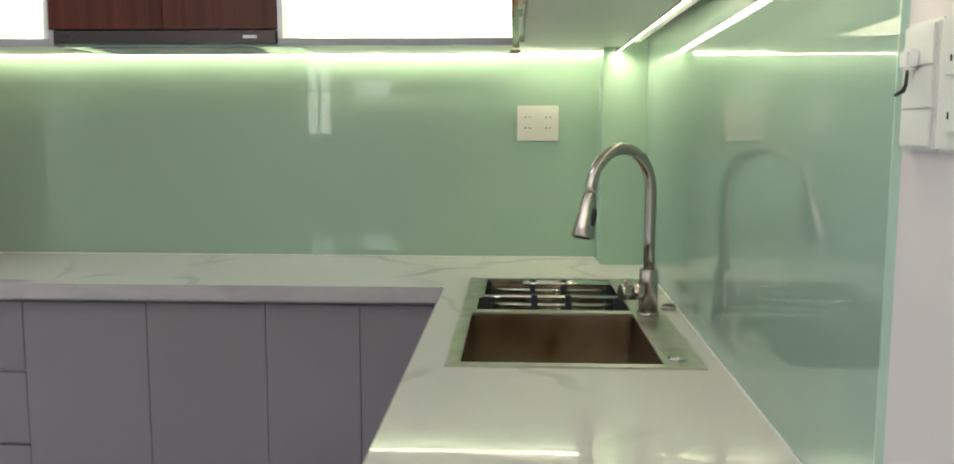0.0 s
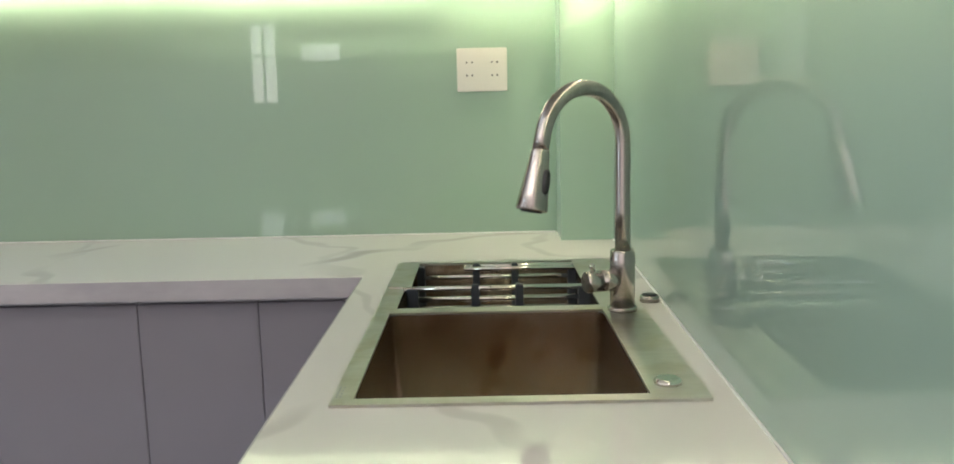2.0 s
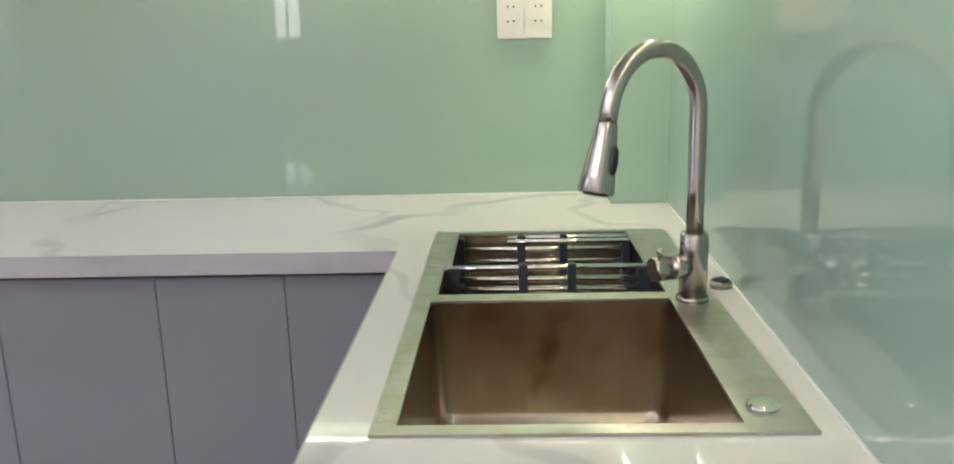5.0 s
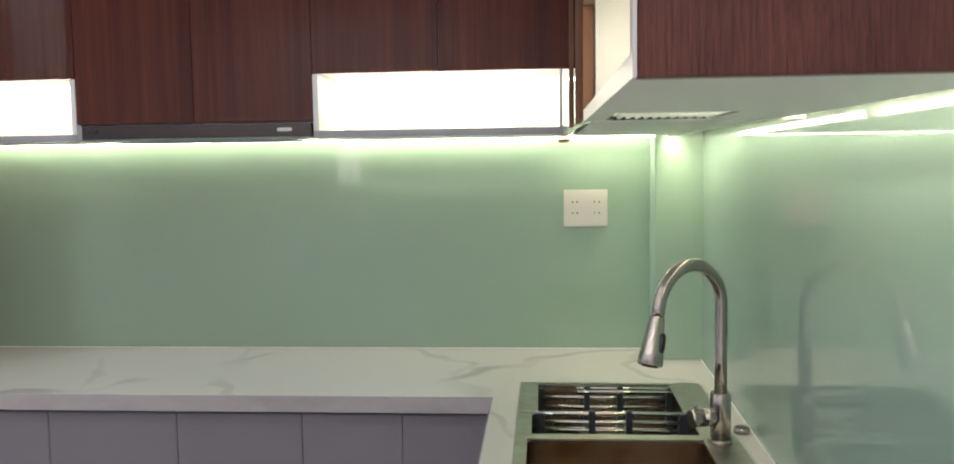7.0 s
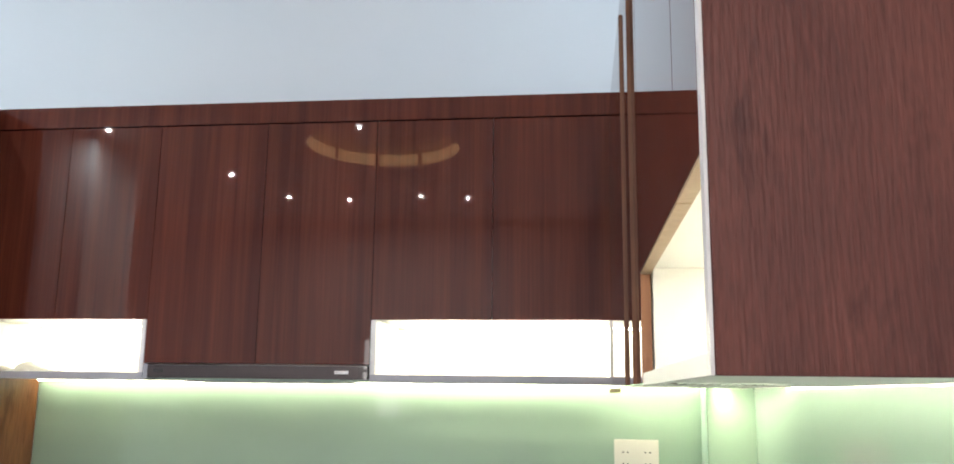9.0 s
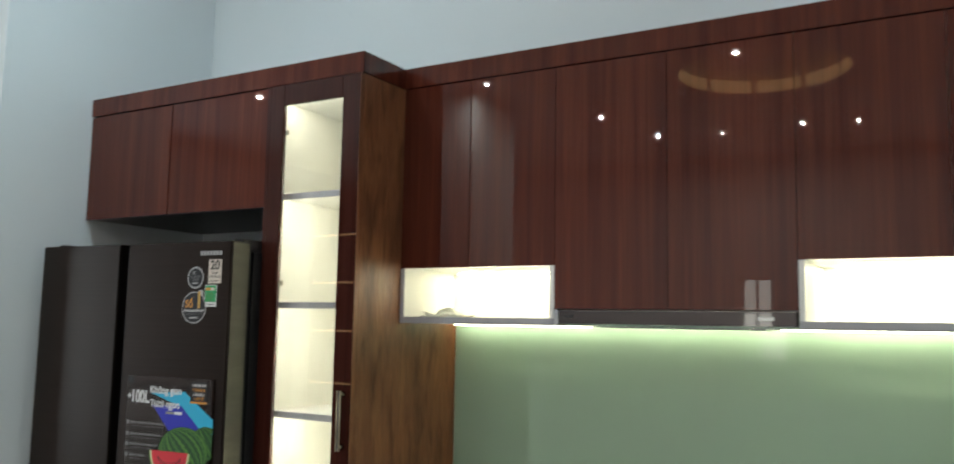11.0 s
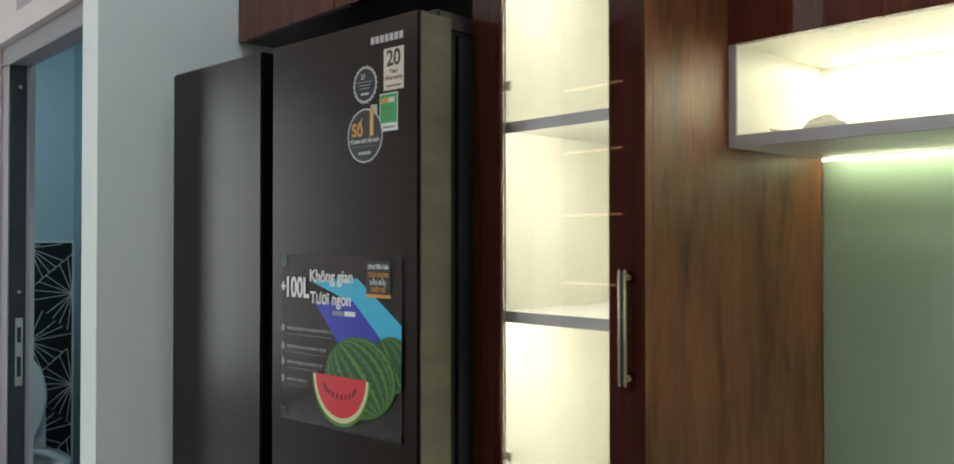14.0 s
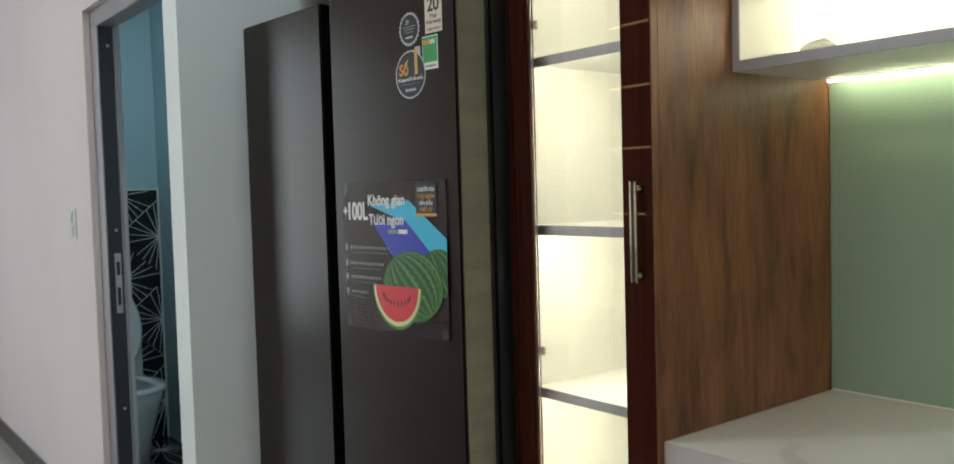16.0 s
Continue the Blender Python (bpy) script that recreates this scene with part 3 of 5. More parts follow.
def bowl(x0, x1, y0, y1, depth, name):
    """An open bowl with rounded corners, narrowing slightly downward."""
    bm = bmesh.new()
    loops = []
    for z, inset, r in ((0.8405, 0.0, 0.020), (0.80, 0.0015, 0.022), (0.8405 - depth + 0.03, 0.006, 0.026), (0.8405 - depth + 0.008, 0.014, 0.030), (0.8405 - depth, 0.035, 0.034)):
        ring = []
        for cx, cy, a0 in ((x1 - inset - r, y1 - inset - r, 0), (x0 + inset + r, y1 - inset - r, 90), (x0 + inset + r, y0 + inset + r, 180), (x1 - inset - r, y0 + inset + r, 270)):
            for k in range(6):
                a = radians(a0 + 18 * k)
                ring.append(bm.verts.new((cx + r * math.cos(a), cy + r * math.sin(a), z)))
        loops.append(ring)
    n = len(loops[0])
    for a, b in zip(loops, loops[1:]):
        for k in range(n):
            bm.faces.new((a[k], b[k], b[(k + 1) % n], a[(k + 1) % n])).smooth = True
    bm.faces.new(loops[-1])
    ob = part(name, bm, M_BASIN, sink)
    return ob


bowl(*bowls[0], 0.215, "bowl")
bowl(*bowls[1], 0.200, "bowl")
for (x, y), top in (((0.86, 2.62), 0.627), ((0.875, 3.10), 0.642)):
    bm = tube(B(), [(x, y, top), (x, y, top + 0.003)], [0.057, 0.054], 28)
    dr = part("strainer", bm, M_CHROME, sink, "round steel basket strainer")
    part("strainer_plug", tube(B(), [(x, y, top + 0.003), (x, y, top + 0.007), (x, y, top + 0.009)], [0.038, 0.036, 0.02], 24), M_STEEL, dr)
    part("strainer_knob", tube(B(), [(x, y, top + 0.008), (x, y, top + 0.020), (x, y, top + 0.024)], [0.006, 0.008, 0.005], 14), M_CHROME, dr)
bm = tube(B(), [(1.087, 2.385, 0.8445), (1.087, 2.385, 0.849), (1.087, 2.385, 0.852)], [0.019, 0.019, 0.015], 26)
part("overflow_knob", bm, M_CHROME, sink, "round polished waste control knob", smooth=False)
bm = B()
for i in range(4):
    box(bm, 0.6425, 0.6445, 2.352 + 0.012 * i, 2.360 + 0.012 * i, 0.8445, 0.8450)
    box(bm, 0.6475, 0.650, 2.352 + 0.012 * i, 2.357 + 0.012 * i, 0.8445, 0.8450)
part("stamped_mark", bm, M_GREYEDGE, sink, "small stamped maker's mark")
t = thing("soap_hole_cap", (1.155, 2.868, 0.84), "round black and steel cap on the worktop behind the tap", "cap")
part("steel_ring", tube(B(), [(1.155, 2.868, 0.8405), (1.155, 2.868, 0.850), (1.155, 2.868, 0.852)], [0.0185, 0.0185, 0.016], 26), M_NICKEL, t)
part("black_insert", tube(B(), [(1.155, 2.868, 0.852), (1.155, 2.868, 0.854), (1.155, 2.868, 0.8535)], [0.0145, 0.0145, 0.010], 26), M_BLACK, t)

# ---------- pull-out tap ----------
FX, FY = 1.0905, 2.788
tap = thing("kitchen_tap", (FX, FY, 0.8445), "satin nickel pull-out kitchen tap with a high arched spout", "tap")
part("base_ring", tube(B(), [(FX, FY, 0.8445), (FX, FY, 0.851), (FX, FY, 0.853)], [0.0265, 0.0265, 0.0245], 28), M_NICKEL, tap)
part("body", tube(B(), [(FX, FY, 0.853), (FX, FY, 0.952), (FX, FY, 0.956)], [0.0225, 0.0225, 0.0205], 28), M_NICKEL, tap)
# the arch swings out over the near bowl
R, ZC = 0.0965, 1.1465
lean = Vector((-0.783, -0.622, 0)).normalized()
pts = [Vector((FX, FY, 0.956)), Vector((FX, FY, 1.03)), Vector((FX, FY, 1.10))]
for k in range(0, 25):
    a = math.pi * k / 24 * 0.95
    pts.append(Vector((FX, FY, ZC + R * math.sin(a))) + lean * (R - R * math.cos(a)))
down = (pts[-1] - pts[-2]).normalized()
pts.append(pts[-1] + down * 0.016)
part("spout", tube(B(), pts, 0.0138, 20), M_NICKEL, tap)
e = pts[-1]
hd = [e, e + down * 0.004, e + down * 0.03, e + down * 0.075, e + down * 0.098, e + down * 0.101]
part("spray_head", tube(B(), hd, [0.0138, 0.0155, 0.0185, 0.0240, 0.0265, 0.0245], 26), M_NICKEL, tap)
side = Vector((0.72, -0.69, 0)).normalized()
c = e + down * 0.055 + side * 0.0205
bt = part("spray_button", tube(B(), [c - down * 0.022, c - down * 0.016, c, c + down * 0.014, c + down * 0.019], [0.003, 0.0062, 0.0078, 0.0072, 0.003], 14), M_BLACK, tap, "black oval spray button", smooth=True)
c = e + down * 0.101
part("nozzle", tube(B(), [c, c + down * 0.003], [0.019, 0.017], 22), M_BLACK, tap)
arm = Vector((-0.95, -0.31, 0)).normalized()
h0 = Vector((FX, FY, 0.902))
part("valve_arm", tube(B(), [h0 + arm * 0.012, h0 + arm * 0.044], 0.0195, 26), M_NICKEL, tap)
hl = part("valve_cap", tube(B(), [h0 + arm * 0.0455, h0 + arm * 0.070, h0 + arm * 0.073], [0.0198, 0.0198, 0.0180], 26), M_NICKEL, tap)
c = h0 + arm * 0.058 + Vector((0, 0, 0.017))
part("lever_pin", tube(B(), [c, c + Vector((-0.003, -0.008, 0.014)), c + Vector((-0.0035, -0.009, 0.016))], [0.0042, 0.0055, 0.004], 14), M_CHROME, hl)
part("index_dot", disc(B(), (FX - 0.0222, FY - 0.006, 0.940), 0.003, -0.001, 12, "x"), M_BLACK, tap)

# ---------- drain rack ----------
rack = thing("drain_rack", (0.87, 3.03, 0.8445), "expanding steel-rod drain basket with dark plastic ends in the small bowl", "dish rack")
YR0, YR1 = 2.985, 3.238
ZL, ZH = 0.735, 0.848
for x in (0.694, 1.044):
    bm = B()
    box(bm, x - 0.012, x + 0.012, YR0 - 0.012, YR0 + 0.014, ZL, ZH)
    box(bm, x - 0.006, x + 0.006, YR0 + 0.014, YR1, ZL, ZL + 0.016)
    box(bm, x - 0.009, x + 0.009, YR1 - 0.018, YR1, ZL + 0.016, ZH - 0.004)
    part("end_frame", bm, M_RACK, rack, "dark slate plastic end frame", bevel=0.002)
for x0, x1 in ((0.642, 0.690), (1.046, 1.080)):
    part("hook_plate", B(x0, x1, YR0 + 0.016, YR1 + 0.022, 0.8449, 0.8480), M_STEEL, rack, "steel plate hooked over the rim", bevel=0.001)
rods = [(YR0, z) for z in (0.846, 0.824, 0.804, 0.784, 0.764)] + [(YR1 - 0.010, z) for z in (0.843, 0.818, 0.792)]
rods += [(YR0 + 0.036 + 0.034 * k, 0.744) for k in range(6)] + [(YR1 - 0.055, 0.846)]
for i, (y, z) in enumerate(rods):
    over = 0.020 if i in (0, 2) else 0.0
    short = 0.10 if i in (5, 14) else 0.0
    part("rod", tube(B(), [(0.694 - over + short, y, z), (1.044 + over, y, z)], 0.0058 if i < 8 else 0.0050, 10), M_CHROME, rack)
for x in (0.822, 0.912):
    bm = B()
    box(bm, x - 0.008, x + 0.008, YR0 - 0.008, YR0 + 0.008, 0.738, 0.854)
    box(bm, x - 0.008, x + 0.008, YR0 + 0.008, YR1 - 0.018, 0.738, 0.750)
    box(bm, x - 0.008, x + 0.008, YR1 - 0.018, YR1 - 0.002, 0.738, 0.850)
    part("clip_band", bm, M_RACK, rack, "dark blue-grey plastic rod clip", bevel=0.002)

# ---------- sockets ----------
def socket_plate(x0, x1, z0, z1, y):
    t = thing("socket_outlet", ((x0 + x1) / 2, y, (z0 + z1) / 2), "ivory double wall socket on the green glass", "socket")
    part("back_plate", B(x0, x1, y - 0.006, y - 0.0005, z0, z1), M_PLATE, t, bevel=0.002)
    mid = (x0 + x1) / 2
    for a, b in ((x0 + 0.0015, mid - 0.0012), (mid + 0.0012, x1 - 0.0015)):
        f = part("module", B(a, b, y - 0.011, y - 0.0062, z0 + 0.002, z1 - 0.002), M_PLATE, t, bevel=0.0022)
        c = (a + b) / 2
        for z in (z0 + 0.37 * (z1 - z0), z0 + 0.67 * (z1 - z0)):
            part("socket_face", B(c - 0.017, c + 0.017, y - 0.0122, y - 0.0112, z - 0.013, z + 0.013), M_PLATE, f, bevel=0.0004)
            for dx in (-0.0075, 0.0075):
                part("slot", tube(B(), [(c + dx, y - 0.0130, z), (c + dx, y - 0.0121, z)], 0.0026, 10), M_BLACK, f)


socket_plate(0.775, 0.917, 1.247, 1.368, 3.742)

# switch plates on the white wall past the glass
for i, ya in enumerate((1.545, 1.470)):
    xw = right_x(ya) + 0.008
    t = thing("socket_outlet", (xw, ya + 0.035, 1.268), "white wall socket plate on the painted wall", "socket", "wall plates by the glass edge")
    part("back_plate", B(xw - 0.010, xw - 0.0005, ya, ya + 0.072, 1.268, 1.389), M_WHITE, t, bevel=0.003)
    for z0, z1 in ((1.272, 1.306), (1.308, 1.346), (1.348, 1.385)) if i == 0 else ():
        part("blank_module", B(xw - 0.0125, xw - 0.0102, ya + 0.006, ya + 0.066, z0, z1), M_WHITE, t, bevel=0.0008)
    for z in (1.300, 1.350) if i else ():
        part("socket_face", B(xw - 0.0125, xw - 0.0102, ya + 0.018, ya + 0.054, z - 0.015, z + 0.015), M_WHITE, t, bevel=0.0008)
        for dy in (-0.008, 0.008):
            part("slot", B(xw - 0.0132, xw - 0.0124, ya + 0.036 + dy - 0.0010, ya + 0.036 + dy + 0.0010, z - 0.003, z + 0.003), M_BLACK, t)
xw = right_x(1.58) - 0.004
t = thing("wall_hook", (xw - 0.010, 1.585, 1.33), "small white plastic hook with a black wire end", "hook")
part("hook_body", prism(B(), [(xw - 0.012, 1.578), (xw - 0.001, 1.574), (xw - 0.001, 1.602), (xw - 0.012, 1.598)], 1.344, 1.364), M_WHITE, t, bevel=0.003)
part("wire", tube(B(), [(xw - 0.007, 1.588, 1.346), (xw - 0.008, 1.588, 1.330), (xw - 0.009, 1.590, 1.325), (xw - 0.013, 1.598, 1.321)], [0.0014, 0.0018, 0.0024, 0.0018], 10), M_BLACK, t, "black wire end")

# ---------- wall cabinets, back run ----------
UF, UZ0, UZN, UZT, UZC = 3.375, 1.540, 1.722, 2.345, 2.418


def leaf(t, x0, x1, z0, z1, y=UF, mat=None, name="door"):
    return part(name, B(x0 + 0.0007, x1 - 0.0007, y, y + 0.018, z0 + 0.0007, z1 - 0.0007), mat or M_GLOSS, t, bevel=0.0007)


def wall_unit(x0, x1, splits, niche, label):
    t = thing("wall_cabinet", ((x0 + x1) / 2, UF, UZ0), label, "cabinet", "wall cabinets on the back wall")
    zb = UZN if niche else 1.588
    part("body", B(x0 + 0.001, x1 - 0.001, UF + 0.019, 3.740, zb + 0.001, UZT), M_WHITE, t)
    edges = (x0, *splits, x1)
    for a, b in zip(edges, edges[1:]):
        leaf(t, a, b, zb, UZT)
    if niche:
        part("shelf_bottom", B(x0 + 0.001, x1 - 0.001, UF + 0.004, 3.690, UZ0, UZ0 + 0.018), M_WHITE, t)
        part("shelf_edge", B(x0 + 0.001, x1 - 0.001, UF, UF + 0.0038, UZ0 - 0.001, UZ0 + 0.020), M_GREYEDGE, t, "grey edge band")
        part("shelf_back", B(x0 + 0.001, x1 - 0.001, 3.700, 3.716, UZ0 + 0.019, UZN), M_WHITE, t)
        for a, b in ((x0 + 0.001, x0 + 0.016), (x1 - 0.016, x1 - 0.001)):
            part("shelf_side", B(a, b, UF + 0.004, 3.699, UZ0 + 0.0185, UZN), M_WHITE, t)
            part("side_edge", B(a, b, UF, UF + 0.0036, UZ0 + 0.0205, UZN - 0.001), M_GREYEDGE if a < -1.2 else M_WHITE, t)
        part("led_strip", B(x0 + 0.06, x1 - 0.03, 3.652, 3.668, UZN - 0.0045, UZN - 0.0008), M_LED, t, "lit strip light")
    return t


wall_unit(-1.242, -0.666, (-0.974,), True, "glossy dark brown wall cabinet above a lit white open shelf")
wall_unit(-0.666, 0.045, (-0.310,), False, "glossy dark brown wall cabinet above the extractor hood")
wall_unit(0.045, 0.772, (0.410,), True, "glossy dark brown wall cabinet above a bright lit open shelf")
t = thing("cornice", (-0.24, UF, UZT), "dark brown wood cornice above the wall cabinets", "cornice")
part("board", B(-1.242, 0.772, UF - 0.004, 3.740, UZT + 0.002, UZC), M_GLOSS, t, bevel=0.002)
t = thing("led_profile", (-0.09, 3.70, 1.53), "lit white strip light along the back glass under the cabinets", "strip light")
part("channel", B(-1.22, 1.05, 3.6905, 3.6935, 1.538, 1.553), M_WHITE, t)
part("diffuser", B(-1.22, 1.05, 3.6937, 3.6990, 1.5345, 1.547), M_LED, t, "glowing strip")

hood = thing("extractor_hood", (-0.30, 3.38, 1.54), "slim built-in steel extractor hood with a pull-out glass edge", "extractor hood")
part("front_strip", B(-0.650, 0.040, UF - 0.004, UF + 0.020, 1.545, 1.584), M_HOOD, hood, "polished steel front strip", bevel=0.002)
part("housing", B(-0.648, 0.038, UF + 0.021, 3.66, 1.546, 1.586), M_STEEL, hood)
part("glass_edge", B(-0.640, 0.095, UF + 0.03, 3.64, 1.5385, 1.5445), M_GREENEDGE, hood)
part("filter", B(-0.56, -0.05, 3.42, 3.62, 1.534, 1.538), M_GREYEDGE, hood)
part("label_bar", B(-0.060, -0.018, UF - 0.0055, UF - 0.0043, 1.560, 1.570), M_WHITE, hood, "small illegible maker's label")
part("label_bar", B(-0.630, -0.600, UF - 0.0055, UF - 0.0043, 1.562, 1.572), M_BLACK, hood)
part("side_bracket", B(-0.665, -0.652, UF, 3.6, 1.541, 1.587), M_GREYEDGE, hood)

bag = thing("plastic_bag", (-1.10, 3.47, 1.558), "crumpled white plastic bag lying on the open shelf", "plastic bag")
bm = bmesh.new()
bmesh.ops.create_icosphere(bm, subdivisions=4, radius=1.0)
for v in bm.verts:
    p = v.co.copy()
    r = 1 + 0.40 * noise.noise(p * 2.1) + 0.30 * noise.noise(p * 4.7) + 0.12 * abs(noise.noise(p * 11))
    v.co = Vector((-1.120 + p.x * r * 0.085, 3.48 + p.y * r * 0.045, 1.5585 + max(0.0, (p.z + 0.35) * r * 0.014 * (1 + 0.75 * math.sin(p.x * 5.5 + 1)))))
part("bag_body", bm, M_BAG, bag, smooth=True)

# ---------- wall cabinets, sink run ----------
RF, RE = 0.772, 1.556
M_TAN = material("tan_board_edge", (0.42, 0.30, 0.19), 0.5, grain=((60, 60, 60), (0.34, 0.235, 0.145), 0.3, 0.7))
bx1 = right_x(1.6) - 0.002


def side_unit(y0, y1, splits, label, zb=UZN - 0.004):
    t = thing("wall_cabinet", (RF, (y0 + y1) / 2, UZ0), label, "cabinet", "wall cabinets on the sink wall")
    part("body", B(RF + 0.019, bx1, y0 + 0.001, y1 - 0.001, UZN + 0.001, UZT), M_WHITE, t)
    edges = (y0, *splits, y1)
    for i, (a, b) in enumerate(zip(edges, edges[1:])):
        out = (0.0, 0.007, 0.012)[i] if zb < 1.6 else 0.0  # the corner doors stand slightly proud
        if out:
            part("door_edge", B(RF - out + 0.0005, RF - out + 0.0175, a - 0.0012, a + 0.0012, zb, UZT - 0.002), M_DOOREDGE, t, "brown cut edge of the door")
        part("door", B(RF - out, RF - out + 0.018, a + 0.0014, b - 0.0014, zb, UZT - 0.0014), M_GLOSS, t, bevel=0.0012)
        if zb > 1.6:
            part("door_edge", B(RF + 0.0005, RF + 0.0175, a + 0.002, b - 0.002, zb - 0.0035, zb - 0.0002), M_TAN, t, "pale tan cut edge of the door")
    part("shelf_back", B(bx1 - 0.030, bx1 - 0.014, y0 + 0.001, y1 - 0.001, 1.546, UZN), M_WHITE, t)
    return t


t = side_unit(1.765, 2.330, (), "glossy dark brown wall cabinet above an open white shelf")
part("front_stile", B(RF, RF + 0.018, 1.5765, 1.7635, UZN - 0.004, UZT - 0.001), M_GLOSS, t, "glossy brown wood front stile", bevel=0.001)
part("stile_edge", B(RF + 0.0005, RF + 0.0175, 1.577, 1.763, UZN - 0.0075, UZN - 0.0042), M_TAN, t)
part("near_body", B(RF + 0.019, bx1, 1.576, 1.7645, UZN + 0.001, UZT), M_WHITE, t)
part("near_back", B(bx1 - 0.030, bx1 - 0.014, 1.576, 1.7645, 1.546, UZN), M_WHITE, t)
part("shelf_bottom", B(RF + 0.004, 1.085, 1.576, 2.075, 1.528, 1.545), M_WHITE, t)
part("shelf_edge", B(RF, RF + 0.0038, 1.576, 2.312, 1.527, 1.546), M_WHITE, t)
part("shelf_divider", B(RF + 0.020, bx1 - 0.031, 2.312, 2.329, 1.527, UZN + 0.0005), M_WHITE, t)
part("led_strip", B(1.052, 1.068, 1.60, 2.29, UZN - 0.0045, UZN - 0.0008), M_LED, t, "lit strip light")
part("shelf_rim", B(RF + 0.004, 1.085, 2.291, 2.311, 1.528, 1.545), M_WHITE, t)
part("shelf_rim", B(RF + 0.004, 0.804, 2.076, 2.290, 1.528, 1.545), M_WHITE, t)
part("shelf_rim", B(0.968, 1.085, 2.076, 2.290, 1.528, 1.545), M_WHITE, t)
# ridged drip tray seen through the opening in the shelf
tray = thing("drip_tray", (0.88, 2.18, 1.545), "pale ridged plastic drip tray in a black frame under the cabinet", "drip tray")
bm = bmesh.new()
rows = []
for j in range(2):
    row = []
    for i in range(81):
        x = 0.813 + 0.146 * i / 80
        row.append((bm.verts.new((x, 2.088 + 0.165 * j, 1.5305 + 0.003 * math.sin(i / 80 * 22 * math.pi))), bm.verts.new((x, 2.088 + 0.165 * j, 1.5345 + 0.003 * math.sin(i / 80 * 22 * math.pi)))))
    rows.append(row)
for i in range(80):
    a, b, c, d = rows[0][i], rows[0][i + 1], rows[1][i + 1], rows[1][i]
    bm.faces.new((a[0], d[0], c[0], b[0]))
    bm.faces.new((a[1], b[1], c[1], d[1]))
    bm.faces.new((a[0], b[0], b[1], a[1]))
    bm.faces.new((d[0], d[1], c[1], c[0]))
part("ridged_tray", bm, M_TRAY, tray, smooth=True)
bm = B()
box(bm, 0.806, 0.811, 2.215, 2.286, 1.528, 1.534)
box(bm, 0.961, 0.966, 2.080, 2.286, 1.530, 1.536)
box(bm, 0.811, 0.961, 2.278, 2.286, 1.528, 1.534)
part("frame", bm, M_BLACK, tray, "black metal frame")
t = side_unit(2.332, 3.372, (2.470, 2.660), "glossy dark brown corner wall cabinet with full-height doors", 1.530)
part("door_edge", B(RF + 0.0005, RF + 0.0175, 2.3298, 2.3330, 1.531, UZN - 0.005), M_EDGE, t, "orange brown cut edge of the door")
part("shelf_bottom", B(RF + 0.020, 1.085, 2.333, 3.368, 1.532, 1.549), M_WHITE, t)
part("shelf_divider", B(RF + 0.020, bx1 - 0.031, 2.670, 2.686, 1.550, UZN - 0.006), M_WHITE, t)
part("corner_bottom", B(0.774, 1.05, 3.376, 3.688, 1.547, 1.563), M_WHITE, t)
part("corner_body", B(0.792, bx1, 3.374, 3.740, UZN, UZT), M_WHITE, t)
part("hinge_bracket", B(0.752, 0.785, 3.40, 3.43, 1.515, 1.527), M_SCREW, t, bevel=0.002)
part("green_sticker", B(0.7505, 0.7520, 3.60, 3.62, 1.575, 1.600), flat("green_sticker", (0.05, 0.45, 0.22)), t, "small green sticker")
t = thing("end_panel", (0.97, RE, 1.527), "rough-grained brown wood end panel of the wall cabinets", "end panel")
part("board", B(RF + 0.0035, bx1, RE, RE + 0.0185, 1.527, UZC), M_ROUGH, t, bevel=0.0012)
part("edge_band", B(RF, RF + 0.0032, RE, RE + 0.0185, 1.527, UZC), M_WHITE, t, "white edge band")
t = thing("cornice", (RF, 2.5, UZT), "dark brown wood cornice above the wall cabinets", "cornice")
part("board", B(RF - 0.004, bx1, 1.576, 3.740, UZT + 0.002, UZC), M_GLOSS, t, bevel=0.002)
t = thing("led_profile", (1.13, 2.6, 1.53), "lit white strip light along the side glass under the cabinets", "strip light")
part("channel", B(1.0855, 1.0880, 1.60, 3.56, 1.530, 1.545), M_WHITE, t)
part("diffuser", B(1.0882, 1.0935, 1.60, 3.56, 1.532, 1.543), M_LED, t, "glowing strip")

# ---------- tall cabinet with glass door ----------
TX0_, TX1_, TF = -1.655, -1.243, 3.150
tall = thing("tall_cabinet", (-1.45, TF, 0), "tall dark brown cabinet with a glass door and lit cream shelves", "cabinet")
part("side_panel", B(-1.262, -1.243, TF - 0.0004, 3.741, 0, UZT), M_WOOD, tall, "grained brown wood side panel", bevel=0.001)
part("side_panel", B(-1.655, -1.637, TF + 0.02, 3.741, 0, UZT), M_DARKWOOD, tall)
part("inner_side", B(-1.636, -1.626, TF + 0.03, 3.70, 0.10, 2.30), M_INNER, tall)
part("inner_side", B(-1.274, -1.263, TF + 0.03, 3.70, 0.10, 2.30), M_INNER, tall)
part("back_panel", B(-1.636, -1.263, 3.702, 3.712, 0.10, 2.30), M_INNER, tall)
part("top_panel", B(-1.636, -1.263, TF + 0.03, 3.712, 2.301, 2.318), M_WHITE, tall)
part("base_panel", B(-1.636, -1.263, TF + 0.03, 3.712, 0.08, 0.098), M_WHITE, tall)
